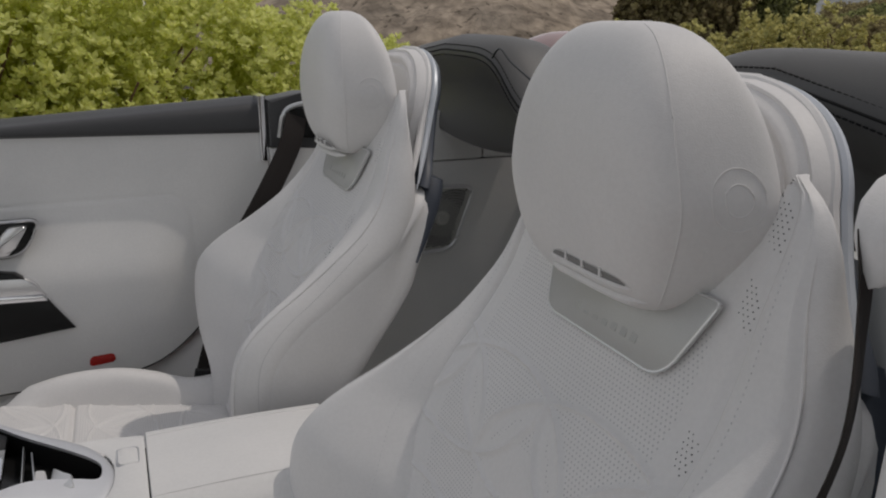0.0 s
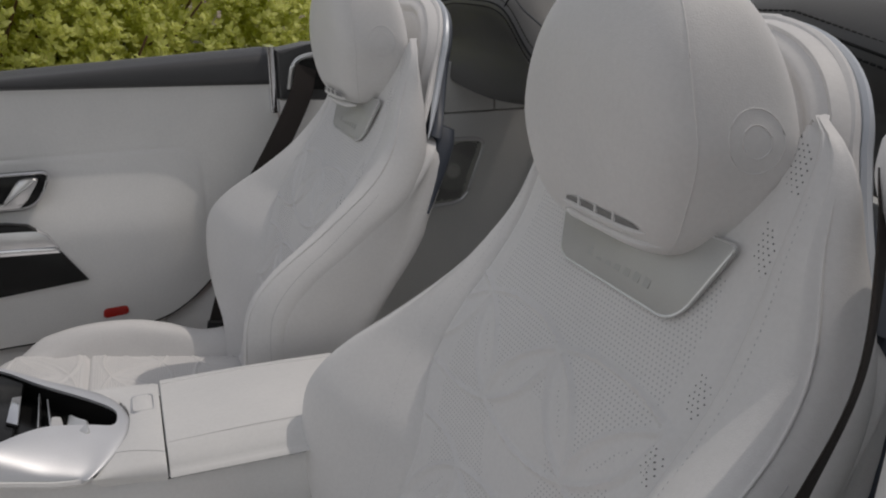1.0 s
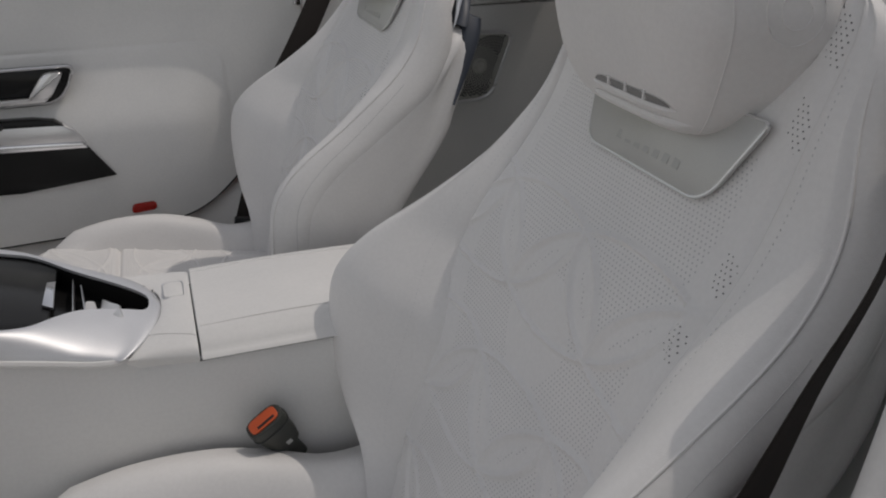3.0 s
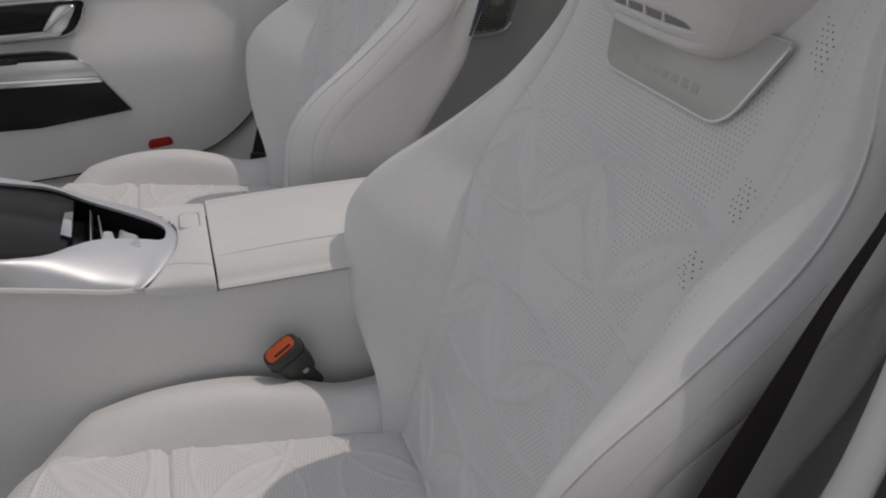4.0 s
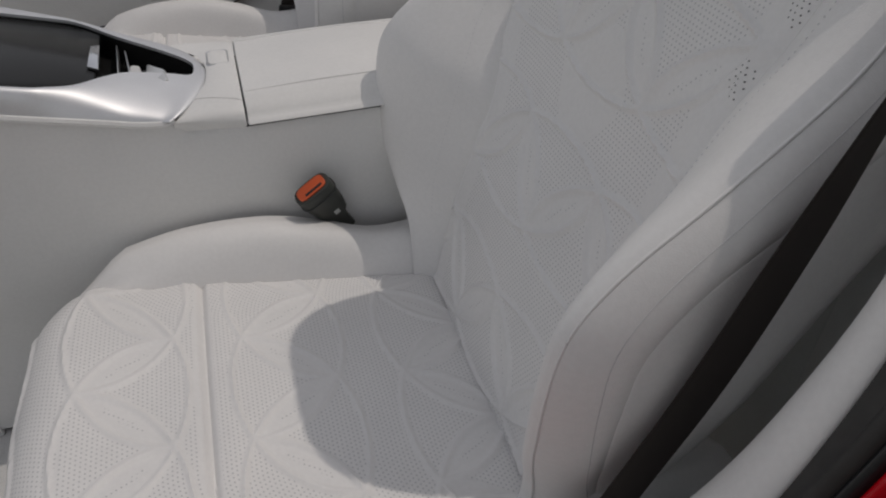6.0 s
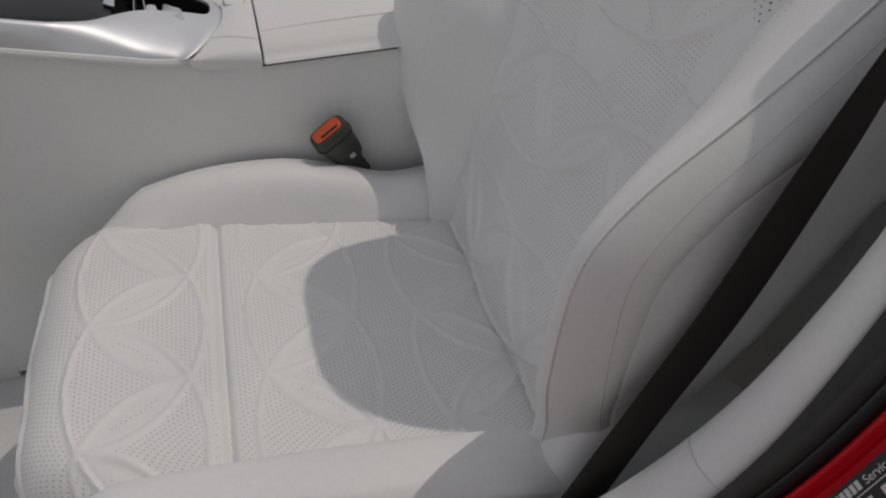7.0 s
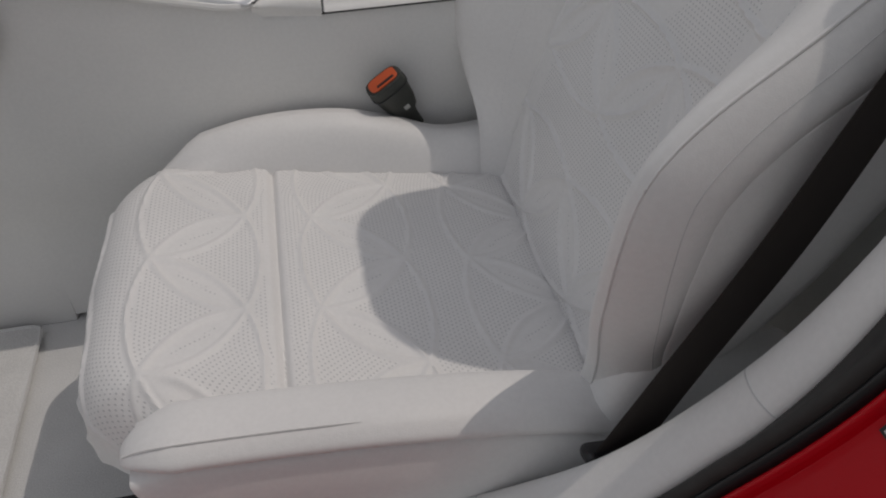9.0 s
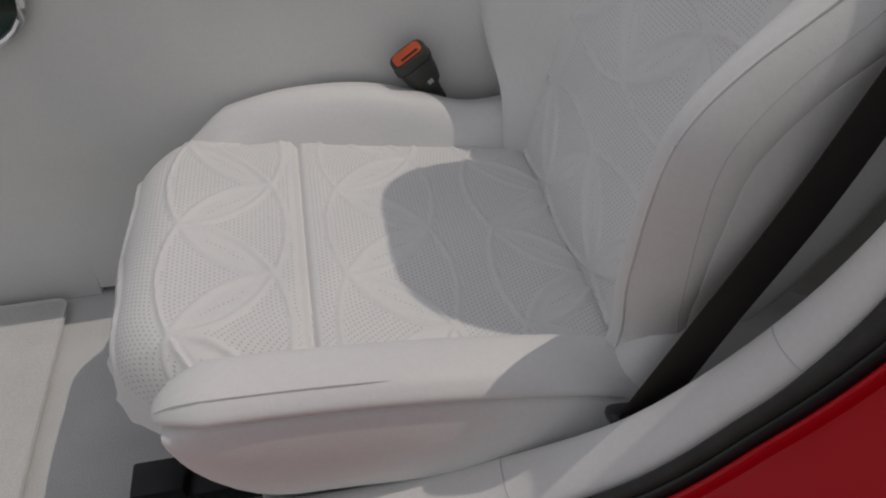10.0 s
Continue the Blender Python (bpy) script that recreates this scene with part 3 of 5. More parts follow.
        n = Vector((0, 0, 1)) if u >= 0 else Vector((-math.sin(min(-u / 0.05, 1.5)), 0, math.cos(min(-u / 0.05, 1.5))))
        return Vector((x, y, z)) + n * (h * edge + crown + groove + back)

    def cushion_perf(y, u):
        k = (y - CM) / (CY1 - CY0) * 2
        corner = 0.075 * max(0.0, abs(k) - 0.55) ** 2 / 0.2025
        start = -0.165 + corner * 0.6
        x = start + u * (0.215 - start) / 0.38 if u >= 0 else start + u
        _, m = quilt(y, x, 0.13, CUSHION_NET)
        return m if abs(k) < 0.96 and u > -0.075 and abs(x - SPLIT) > 0.008 else 0.0
    part("cushion_insert", grid(cushion_surface, frange(CY0, CY1, 0.002), frange(-0.104, 0.38, 0.002), cushion_perf, lambda y, u: (y, u)), M_perf, seat, "white perforated leather cushion quilted in a petal pattern")

    # cushion bolsters
    OUT_TOP = [(-0.2, 0.500), (-0.185, 0.522), (-0.15, 0.540), (-0.1, 0.541), (0, 0.533), (0.1, 0.519), (0.16, 0.506), (0.21, 0.488)]
    rings = []
    for x in [-0.171, -0.169, -0.164, -0.157] + frange(-0.147, 0.21, 0.015):
        top = lerp_table(OUT_TOP, x)
        tip = min(1.0, math.sqrt(max(0.0, (x + 0.1715) / 0.05)) + 0.12)
        yi = CY0 + 0.010
        prof = [(yi, top - 0.050), (yi - 0.002, top - 0.012), (yi - 0.020, top - 0.001), (yi - 0.045, top - 0.003), (yi - 0.056, top - 0.009), (yi - 0.0605, top - 0.015), (yi - 0.058, top - 0.0205), (yi - 0.048, top - 0.024), (yi - 0.03, top - 0.05)]
        mid = top - 0.016
        rings.append([(x, yi - 0.03 + (p.x - yi + 0.03) * tip, mid + (p.y - mid) * tip) for p in catmull([(*q, 0) for q in prof], 4)])
    outer = part("cushion_bolster", loft(rings), M_leather, seat, "smooth white leather cushion edge")
    def tip_size(x):
        return min(1.0, math.sqrt((x + 0.1715) / 0.05) + 0.12)
    pipe = [(x, CY0 - 0.020 - 0.0185 * tip_size(x), lerp_table(OUT_TOP, x) - 0.016 + 0.0128 * tip_size(x)) for x in frange(-0.167, 0.0, 0.0145)]
    part("piping", tube(catmull(pipe, 3), lambda k: 0.0010 * min(1.0, 0.1 + 5 * (1 - k)), 6), M_leather, outer)
    stitches([(x, y - 0.0012, z - 0.0035) for x, y, z in catmull(pipe, 3)], M_thread, outer)

    IN_TOP = [(-0.195, 0.515), (-0.16, 0.530), (-0.13, 0.542), (-0.06, 0.556), (0.02, 0.554), (0.08, 0.538), (0.13, 0.518), (0.17, 0.516), (0.22, 0.525)]
    rings = []
    for x in [-0.192, -0.189, -0.183, -0.176] + frange(-0.168, 0.22, 0.015):
        top = lerp_table(IN_TOP, x)
        tip = min(1.0, math.sqrt(max(0.0, (x + 0.1925) / 0.09)) + 0.15)
        yi = CY1 - 0.012
        low = cushion_height(x) - 0.045
        prof = [(yi, low), (yi + 0.002, low + 0.038), (yi + 0.012, top - 0.016), (yi + 0.030, top - 0.001), (yi + 0.050, top - 0.005), (yi + 0.064, top - 0.012), (yi + 0.074, top - 0.032), (yi + 0.066, low - 0.03), (yi + 0.02, low - 0.06)]
        rings.append([(x, yi + (p.x - yi) * tip, low + (p.y - low) * tip) for p in catmull([(*q, 0) for q in prof], 4)])
    part("cushion_bolster", loft(rings), M_leather, seat)

    # side skirt below the outer edge, and the one beside the console
    rings = []
    for x in [-0.164, -0.162, -0.157, -0.150, -0.140] + frange(-0.125, 0.23, 0.015):
        t = math.sqrt(max(0.0025, 1 - (1 - min(1.0, (x + 0.1645) / 0.085)) ** 2))
        top = lerp_table(OUT_TOP, x) - 0.0185 - 0.004 * (1 - t)
        bot = top - 0.110 * t
        yo = CY0 - 0.049
        prof = [(yo + 0.03, top), (yo + 0.006 + 0.012 * (1 - t), top - 0.004 * t), (yo - 0.001 + 0.010 * (1 - t), top - 0.016 * t), (yo - 0.005 + 0.012 * (1 - t), top - 0.050 * t), (yo + 0.001 + 0.012 * (1 - t), bot + 0.022 * t), (yo + 0.022, bot), (yo + 0.06, bot), (yo + 0.06, top - 0.004 * t)]
        rings.append([(x, p.x, p.y) for p in catmull([(*q, 0) for q in prof], 4)])
    part("side_skirt", loft(rings), M_leather, seat, "white leather side panel under the cushion")
    part("hinge_cover", box((0.16, 0.055, 0.19), 0.026, 5, pose(0.243, 0.385, 0.455, 0, 24, 0)), M_leather, seat, "white cover over the seat hinge")
    part("base_block", box((0.33, 0.33, 0.13), 0.015, 3, pose(0.045, 0.575, 0.395)), M_leather, seat)
    # runners
    for y in (0.485, 0.69):
        rail = part("seat_rail", box((0.52, 0.034, 0.022), 0.003, 2, pose(0.02, y, 0.296)), M_black, seat, "black steel seat runner")
        part("rail_end", box((0.05, 0.040, 0.040), 0.004, 2, pose(-0.222, y, 0.302)), M_black, rail)
        part("bolt", tube([(-0.218, y - 0.024, 0.298), (-0.218, y - 0.018, 0.298)], 0.005, 8), M_silver, rail)
        part("bolt", tube([(-0.19, y - 0.024, 0.285), (-0.19, y - 0.018, 0.285)], 0.004, 8), M_silver, rail)
        for x in (-0.1, 0.16):
            part("bracket", box((0.05, 0.03, 0.06), 0.004, 2, pose(x, y, 0.315)), M_black, seat)
    return seat


near_seat = build_seat()
# the far seat is set a little further forward
far_seat = copy_thing(near_seat, pose(0.02, 0.58 + 0.717, 0.26))
for piece in far_seat.children:
    if piece.name.startswith("headrest"):
        piece.location.z += 0.0125
far_seat["label"] = "white quilted leather passenger seat beside the far door"
near_seat["label"] = "white quilted perforated leather seat beside the open doorway"


# ---- ground and hills ----
M_ground = material("dry_earth", (0.105, 0.098, 0.09), 0.95, spec=0.1)
mottle(M_ground, (0.105, 0.098, 0.09), 0.25, 0.8, 0.3, 14, 0.6, 9, 0.03, 0.05)
M_rock = material("sandstone", (0.44, 0.375, 0.305), 0.95, spec=0.1)
mottle(M_rock, (0.44, 0.375, 0.305), 0.22, 0.7, 0.45, 3.2, 0.8, 2.2, 0.08, 0.05)
co = node(M_rock, "ShaderNodeTexCoord")
warp = node(M_rock, "ShaderNodeTexNoise", Scale=1.6, Detail=3.0)
wire(M_rock, co.outputs["Object"], warp.inputs["Vector"])
bend = M_rock.node_tree.nodes.new("ShaderNodeMix")
bend.data_type, bend.blend_type = "RGBA", "ADD"
bend.inputs["Factor"].default_value = 0.55
wire(M_rock, co.outputs["Object"], bend.inputs["A"])
wire(M_rock, warp.outputs["Color"], bend.inputs["B"])
last = M_rock.node_tree.nodes["Principled BSDF"].inputs["Base Color"].links[0].from_socket
for size, keep, width in ((2.6, 0.80, 0.05), (6.5, 0.90, 0.08)):
    crack = node(M_rock, "ShaderNodeTexVoronoi", Scale=size)
    crack.feature = "DISTANCE_TO_EDGE"
    wire(M_rock, bend.outputs["Result"], crack.inputs["Vector"])
    tone = node(M_rock, "ShaderNodeMapRange", **{"From Min": 0.0, "From Max": width, "To Min": keep, "To Max": 1.0})
    wire(M_rock, crack.outputs["Distance"], tone.inputs["Value"])
    mul = M_rock.node_tree.nodes.new("ShaderNodeMix")
    mul.data_type, mul.blend_type = "RGBA", "MULTIPLY"
    mul.inputs["Factor"].default_value = 1.0
    wire(M_rock, last, mul.inputs["A"])
    wire(M_rock, tone.outputs[0], mul.inputs["B"])
    last = mul.outputs["Result"]
pits = node(M_rock, "ShaderNodeTexNoise", Scale=5.5, Detail=2.5, Roughness=0.5)
wire(M_rock, bend.outputs["Result"], pits.inputs["Vector"])
tone = node(M_rock, "ShaderNodeMapRange", **{"From Min": 0.60, "From Max": 0.70, "To Min": 1.0, "To Max": 0.42})
wire(M_rock, pits.outputs[0], tone.inputs["Value"])
mul = M_rock.node_tree.nodes.new("ShaderNodeMix")
mul.data_type, mul.blend_type = "RGBA", "MULTIPLY"
mul.inputs["Factor"].default_value = 1.0
wire(M_rock, last, mul.inputs["A"])
wire(M_rock, tone.outputs[0], mul.inputs["B"])
wire(M_rock, mul.outputs["Result"], M_rock.node_tree.nodes["Principled BSDF"].inputs["Base Color"])
# the hill's haze is put into its grey colour
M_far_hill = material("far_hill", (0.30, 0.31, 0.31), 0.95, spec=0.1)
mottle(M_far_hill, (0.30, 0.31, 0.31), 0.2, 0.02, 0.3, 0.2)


def ground_height(x, y):
    r = math.hypot(x, y)
    bumps = 0.05 * noise.noise((x * 0.4, y * 0.4, 0)) if r > 4 else 0
    return bumps


ring_r = [0, 1.5, 3, 4.5, 6, 8, 11, 15, 22, 35, 60, 120, 300, 800, 2500]
verts, faces = [(0, 0, 0)], []
for r in ring_r[1:]:
    for k in range(48):
        x, y = r * math.cos(k * math.tau / 48), r * math.sin(k * math.tau / 48)
        verts.append((x, y, ground_height(x, y)))
for k in range(48):
    faces.append((0, 1 + k, 1 + (k + 1) % 48))
for j in range(len(ring_r) - 2):
    for k in range(48):
        a, b = 1 + j * 48 + k, 1 + j * 48 + (k + 1) % 48
        faces.append((a, a + 48, b + 48, b))
me = bpy.data.meshes.new("ground")
me.from_pydata(verts, [], faces)
tagged(part("ground", me, M_ground), "grey-brown gravelly ground under the car", "ground", kind="structure")


def bank_mesh(cx, cy, length, height, depth, yaw, seed, rough=0.35):
    """A rough slope: rises from the ground, long across the view."""
    rot = Matrix.Rotation(radians(yaw), 3, "Z")
    vs, fs = [], []
    nu, nv = 70, 26
    for j in range(nv):
        for i in range(nu):
            u, v = i / (nu - 1) * 2 - 1, j / (nv - 1)
            h = height * (v ** 0.7) * (1 - abs(u) ** 3) * (0.8 + 0.3 * noise.noise((u * 2 + seed, v * 1.2, 0)))
            p = Vector((u * length / 2, v * depth, 0))
            q = p * 1.3 + Vector((seed, 0, 0))
            h += rough * (noise.noise(q * 0.7) * 0.6 + abs(noise.noise(q * 2.2)) * 0.35) * min(1, v * 4) * (1 - abs(u) ** 4)
            w = rot @ p
            vs.append((cx + w.x, cy + w.y, h - 0.1))
    for j in range(nv - 1):
        for i in range(nu - 1):
            a = j * nu + i
            fs.append((a, a + 1, a + nu + 1, a + nu))
    me = bpy.data.meshes.new("bank")
    me.from_pydata(vs, [], fs)
    return me


tagged(part("rock_slope", bank_mesh(5.2, 15.0, 14, 5.0, 8, -20, 3.0), M_rock), "tan sandstone slope with cracked weathered rock", "rock", kind="structure")
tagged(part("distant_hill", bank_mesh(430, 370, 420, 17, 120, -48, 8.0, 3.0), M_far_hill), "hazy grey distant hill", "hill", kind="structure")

# ---- shrubs ----
def leaf_material(name, light, dark, rough=0.6):
    m = material(name, light, rough, spec=0.25)
    b = m.node_tree.nodes["Principled BSDF"]
    geo = m.node_tree.nodes.new("ShaderNodeNewGeometry")
    ramp = m.node_tree.nodes.new("ShaderNodeValToRGB")
    ramp.color_ramp.elements[0].color, ramp.color_ramp.elements[1].color = (*dark, 1), (*light, 1)
    mid = ramp.color_ramp.elements.new(0.55)
    mid.color = (*[(a * 0.6 + c * 0.4) for a, c in zip(light, dark)], 1)
    wire(m, geo.outputs["Random Per Island"], ramp.inputs["Fac"])
    wire(m, ramp.outputs["Color"], b.inputs["Base Color"])
    b.inputs["Subsurface Weight"].default_value = 0.0
    tr = node(m, "ShaderNodeBsdfTranslucent")
    wire(m, ramp.outputs["Color"], tr.inputs["Color"])
    mix = node(m, "ShaderNodeMixShader", Fac=0.55)
    out = m.node_tree.nodes["Material Output"]
    wire(m, b.outputs[0], mix.inputs[1])
    wire(m, tr.outputs[0], mix.inputs[2])
    wire(m, mix.outputs[0], out.inputs["Surface"])
    return m


M_leaf = leaf_material("yellow_green_leaves", (0.92, 0.93, 0.40), (0.60, 0.64, 0.20))
M_leaf_dark = leaf_material("dark_green_leaves", (0.40, 0.42, 0.17), (0.12, 0.13, 0.06))
M_leaf_brown = leaf_material("brown_dry_leaves", (0.48, 0.42, 0.21), (0.18, 0.14, 0.08))
M_leaf_low = leaf_material("dry_yellow_leaves", (0.72, 0.66, 0.28), (0.34, 0.33, 0.13))
M_twig = material("reddish_twigs", (0.16, 0.09, 0.06), 0.8)
mottle(M_twig, (0.16, 0.09, 0.06), 0.3, 20, 0.2, 200)


def crown_mesh(blobs, rosettes, leaf, seed, per=7, upright=0.6):
    """Rosettes of small folded leaves scattered over and inside lumpy blobs (centre, radii)."""
    rnd = random.Random(seed)
    vs, fs = [], []
    vol = [b[1][0] * b[1][1] * b[1][2] for b in blobs]
    for _ in range(rosettes):
        c, r = rnd.choices(blobs, vol)[0]
        while True:
            d = Vector((rnd.gauss(0, 1), rnd.gauss(0, 1), rnd.gauss(0, 1)))
            if d.length > 0.1:
                d.normalize()
                break
        k = rnd.uniform(0.55, 1.0) ** 0.5
        lump = 1 + 0.22 * noise.noise(Vector(c) * 3 + d * 2.6)
        p = Vector(c) + Vector((d.x * r[0], d.y * r[1], d.z * r[2])) * k * lump
        if p.z < 0.05:
            continue
        up = (d * (1 - upright) + Vector((0, 0, upright)) + Vector((rnd.uniform(-.3, .3), rnd.uniform(-.3, .3), 0))).normalized()
        a = up.orthogonal().normalized()
        b = up.cross(a)
        size = leaf * rnd.uniform(0.7, 1.25)
        start = rnd.uniform(0, 6.28)
        for i in range(per):
            ang = start + i * 2.4
            out = a * math.cos(ang) + b * math.sin(ang)
            lean = rnd.uniform(0.35, 0.95)
            axis = (up * (1.15 - lean) + out * lean).normalized()
            side = axis.cross(up + out * 0.01).normalized()
            nrm = axis.cross(side)
            base = p + up * (i * size * 0.10)
            w = size * 0.42
            n = len(vs)
            vs += [base, base + axis * size * 0.55 + side * w + nrm * w * 0.25, base + axis * size, base + axis * size * 0.55 - side * w + nrm * w * 0.25]
            fs += [(n, n + 1, n + 2), (n, n + 2, n + 3)]
    me = bpy.data.meshes.new("crown")
    me.from_pydata(vs, [], fs)
    return me


def shrub(name, base, blobs, rosettes, leaf, mat, seed, label, category, upright=0.6):
    ob = thing(name, base, label, category)
    crown = part("crown", crown_mesh(blobs, rosettes, leaf, seed, upright=upright), mat, ob, smooth=False)
    crown["kind"] = "stuff"
    rnd = random.Random(seed + 50)
    bm = bmesh.new()
    for c, r in blobs:
        for _ in range(7):
            foot = Vector(base) + Vector((rnd.uniform(-.25, .25), rnd.uniform(-.15, .15), -0.05))
            end = Vector(c) + Vector((rnd.uniform(-.7, .7) * r[0], rnd.uniform(-.7, .7) * r[1], rnd.uniform(-.1, .7) * r[2]))
            mid = foot.lerp(end, 0.5) + Vector((rnd.uniform(-.12, .12), rnd.uniform(-.12, .12), 0.1))
            t = tube(catmull([foot, mid, end], 4), lambda k: 0.016 * (1 - 0.75 * k), 5)
            tmp = bpy.data.meshes.new("twig")
            t.to_mesh(tmp)
            t.free()
            bm.from_mesh(tmp)
            bpy.data.meshes.remove(tmp)
    part("stem", bm, M_twig, ob, "reddish bare stems")
    return ob


shrub("shrub", (-0.3, 3.6, 0), [((-1.1, 3.7, 0.75), (0.75, 0.6, 0.75)), ((-0.35, 3.6, 0.72), (0.7, 0.55, 0.72)), ((0.35, 3.75, 0.68), (0.6, 0.5, 0.66)), ((-0.6, 4.1, 0.95), (0.8, 0.5, 0.6)), ((0.1, 4.2, 0.85), (0.7, 0.5, 0.6))], 17000, 0.029, M_leaf, 1, "dense yellow-green leafy shrub beside the car", "shrub")
shrub("shrub", (1.0, 4.2, 0), [((0.85, 4.2, 0.6), (0.5, 0.45, 0.6)), ((1.35, 4.5, 0.5), (0.5, 0.4, 0.5))], 4800, 0.029, M_leaf, 2, "small yellow-green leafy shrub", "shrub")
shrub("shrub", (-1.4, 7.5, 0), [((-2.3, 7.5, 1.3), (1.5, 0.8, 1.2)), ((-0.6, 7.7, 1.2), (1.2, 0.7, 1.1))], 2600, 0.10, M_leaf_dark, 3, "dark green shrub behind the yellow one", "shrub")
def low_bush(x, y, h, seed):
    """A clump of narrow upright leafy shoots over a low dense foot."""
    rnd = random.Random(seed)
    blobs = [((x, y, h * 0.40), (0.55, 0.45, h * 0.48))]
    for _ in range(9):
        top = h * rnd.uniform(0.85, 1.22)
        blobs.append(((x + rnd.uniform(-0.6, 0.6), y + rnd.uniform(-0.35, 0.35), top * 0.62), (0.10, 0.10, top * 0.40)))
    return shrub("low_bush", (x, y, 0), blobs, 2600, 0.036, M_leaf_low, seed, "pale yellow-green low bush with upright shoots", "shrub", 0.95)


for i, (x, y, h) in enumerate([(3.99, 5.05, 0.92), (4.55, 5.5, 0.97), (5.12, 5.93, 0.9), (4.31, 4.78, 0.96), (4.89, 5.2, 0.93), (5.49, 5.59, 0.99), (4.61, 4.5, 0.91), (5.21, 4.89, 0.98), (5.82, 5.25, 0.95), (4.86, 4.22, 0.93)]):
    low_bush(x, y, h, 10 + i)
for i, (x, y, r, h, mat) in enumerate([(9.9, 13.2, 1.2, 1.7, M_leaf_brown), (10.9, 13.8, 1.5, 2.0, M_leaf_dark), (12.2, 14.4, 1.3, 2.0, M_leaf_dark), (15.0, 14.4, 1.4, 0.62, M_leaf_brown), (17.6, 15.6, 2.0, 0.62, M_leaf_brown), (22, 18.5, 2.6, 0.9, M_leaf_dark), (26, 23, 3.0, 1.0, M_leaf_brown)]):
    shrub("tree", (x, y, 0), [((x, y, h * 0.8), (r, r * 0.8, h * 0.75)), ((x + r * 0.6, y + 0.4, h * 0.6), (r * 0.7, r * 0.6, h * 0.55)), ((x - r * 0.6, y - 0.3, h * 0.65), (r * 0.7, r * 0.6, h * 0.6))], 9500, 0.085, mat, 30 + i, "dark bushy low tree on the hillside", "tree", 0.4)

# ---- car floor and inner body ----
# unseen wall, added only to block skylight from the doorway side
shade_wall = tagged(part("shade_wall", box((3.2, 0.2, 3.4), 0.02, 2, pose(2.0, -0.9, 1.7)), M_shade_wall), "unseen plain grey wall added to cut skylight on the near side", "wall", kind="structure")

floor = tagged(part("floor", box((2.2, 1.66, 0.05), 0.01, 2, pose(-0.1, 0.91, 0.235)), M_carpet), "pale carpeted car floor", "floor", kind="structure")

part("tunnel_carpet", box((0.60, 0.073, 0.104), 0.003, 2, pose(-0.635, 0.8785, 0.312)), M_door, floor)

under = thing("underbody", (0.2, 0.91, 0.0), "dark car underbody on four tyres", "car body")
part("floor_pan", box((3.2, 1.62, 0.06), 0.01, 2, pose(0.35, 0.91, 0.178)), M_black, under)
for x in (-1.75, 1.35):
    for y in (0.16, 1.66):
        tyre = part("tyre", tube([(x, y - 0.11, 0.33), (x, y - 0.10, 0.33), (x, y + 0.10, 0.33), (x, y + 0.11, 0.33)], lambda k: 0.33 if 0.1 < k < 0.9 else 0.31, 32), M_rubber, under)
        part("rim", tube([(x, y - 0.114, 0.33), (x, y + 0.114, 0.33)], 0.22, 24), M_silver, tyre)
part("subframe", box((0.5, 1.4, 0.10), 0.01, 2, pose(-1.45, 0.91, 0.24)), M_black, under)
firewall = thing("front_bulkhead", (-1.2, 0.91, 0.26), "dark carpeted bulkhead closing the footwell", "car panel")
part("panel", box((0.05, 1.60, 0.60), 0.01, 2, pose(-1.19, 0.91, 0.51)), M_lining, firewall)

# footwell mat with a bound edge
mat_thing = thing("floor_mat", (-0.62, 0.55, 0.262), "pale fitted carpet mat in the footwell", "floor mat")
part("mat", slab([(-0.62 + q.x, 0.56 + q.y, 0.262) for q in rounded_poly([(-0.4, -0.24), (0.245, -0.24), (0.245, 0.27), (-0.4, 0.27)], 0.015)], (0, 0, 0.010), 0.004), M_carpet, mat_thing)
part("binding", tube([(-0.62 + q.x, 0.56 + q.y, 0.270) for q in rounded_poly([(-0.4, -0.24), (0.245, -0.24), (0.245, 0.27), (-0.4, 0.27)], 0.015)], 0.0035, 6, True), M_carpet, mat_thing)

# rear side panel beyond the far seat, with its seam, and the bulkhead
SIDE_Y = 1.60
side = thing("rear_side_panel", (0.6, SIDE_Y, 0.26), "pale grey leather-lined rear side panel", "car panel")
part("lower_panel", box((0.60, 0.04, 0.60), 0.004, 2, pose(0.70, SIDE_Y + 0.02, 0.553)), M_grey, side)
part("upper_panel", box((0.16, 0.04, 0.10), 0.004, 2, pose(0.645, SIDE_Y + 0.022, 0.905)), M_grey, side)
part("upper_panel", box((0.26, 0.04, 0.10), 0.004, 2, pose(0.858, SIDE_Y + 0.022, 0.905)), M_grey, side)
bulk = thing("rear_bulkhead", (0.95, 0.91, 0.26), "pale grey lined bulkhead behind the seats", "car panel")
part("panel", box((0.05, 1.40, 0.72), 0.01, 2, pose(0.955, 0.91, 0.62)), M_grey, bulk)
near_side = thing("rear_side_panel", (0.66, 0.22, 0.26), "pale grey leather-lined rear side panel", "car panel")
part("lower_panel", box((0.56, 0.04, 0.72), 0.004, 2, pose(0.68, 0.20, 0.60)), M_grey, near_side)

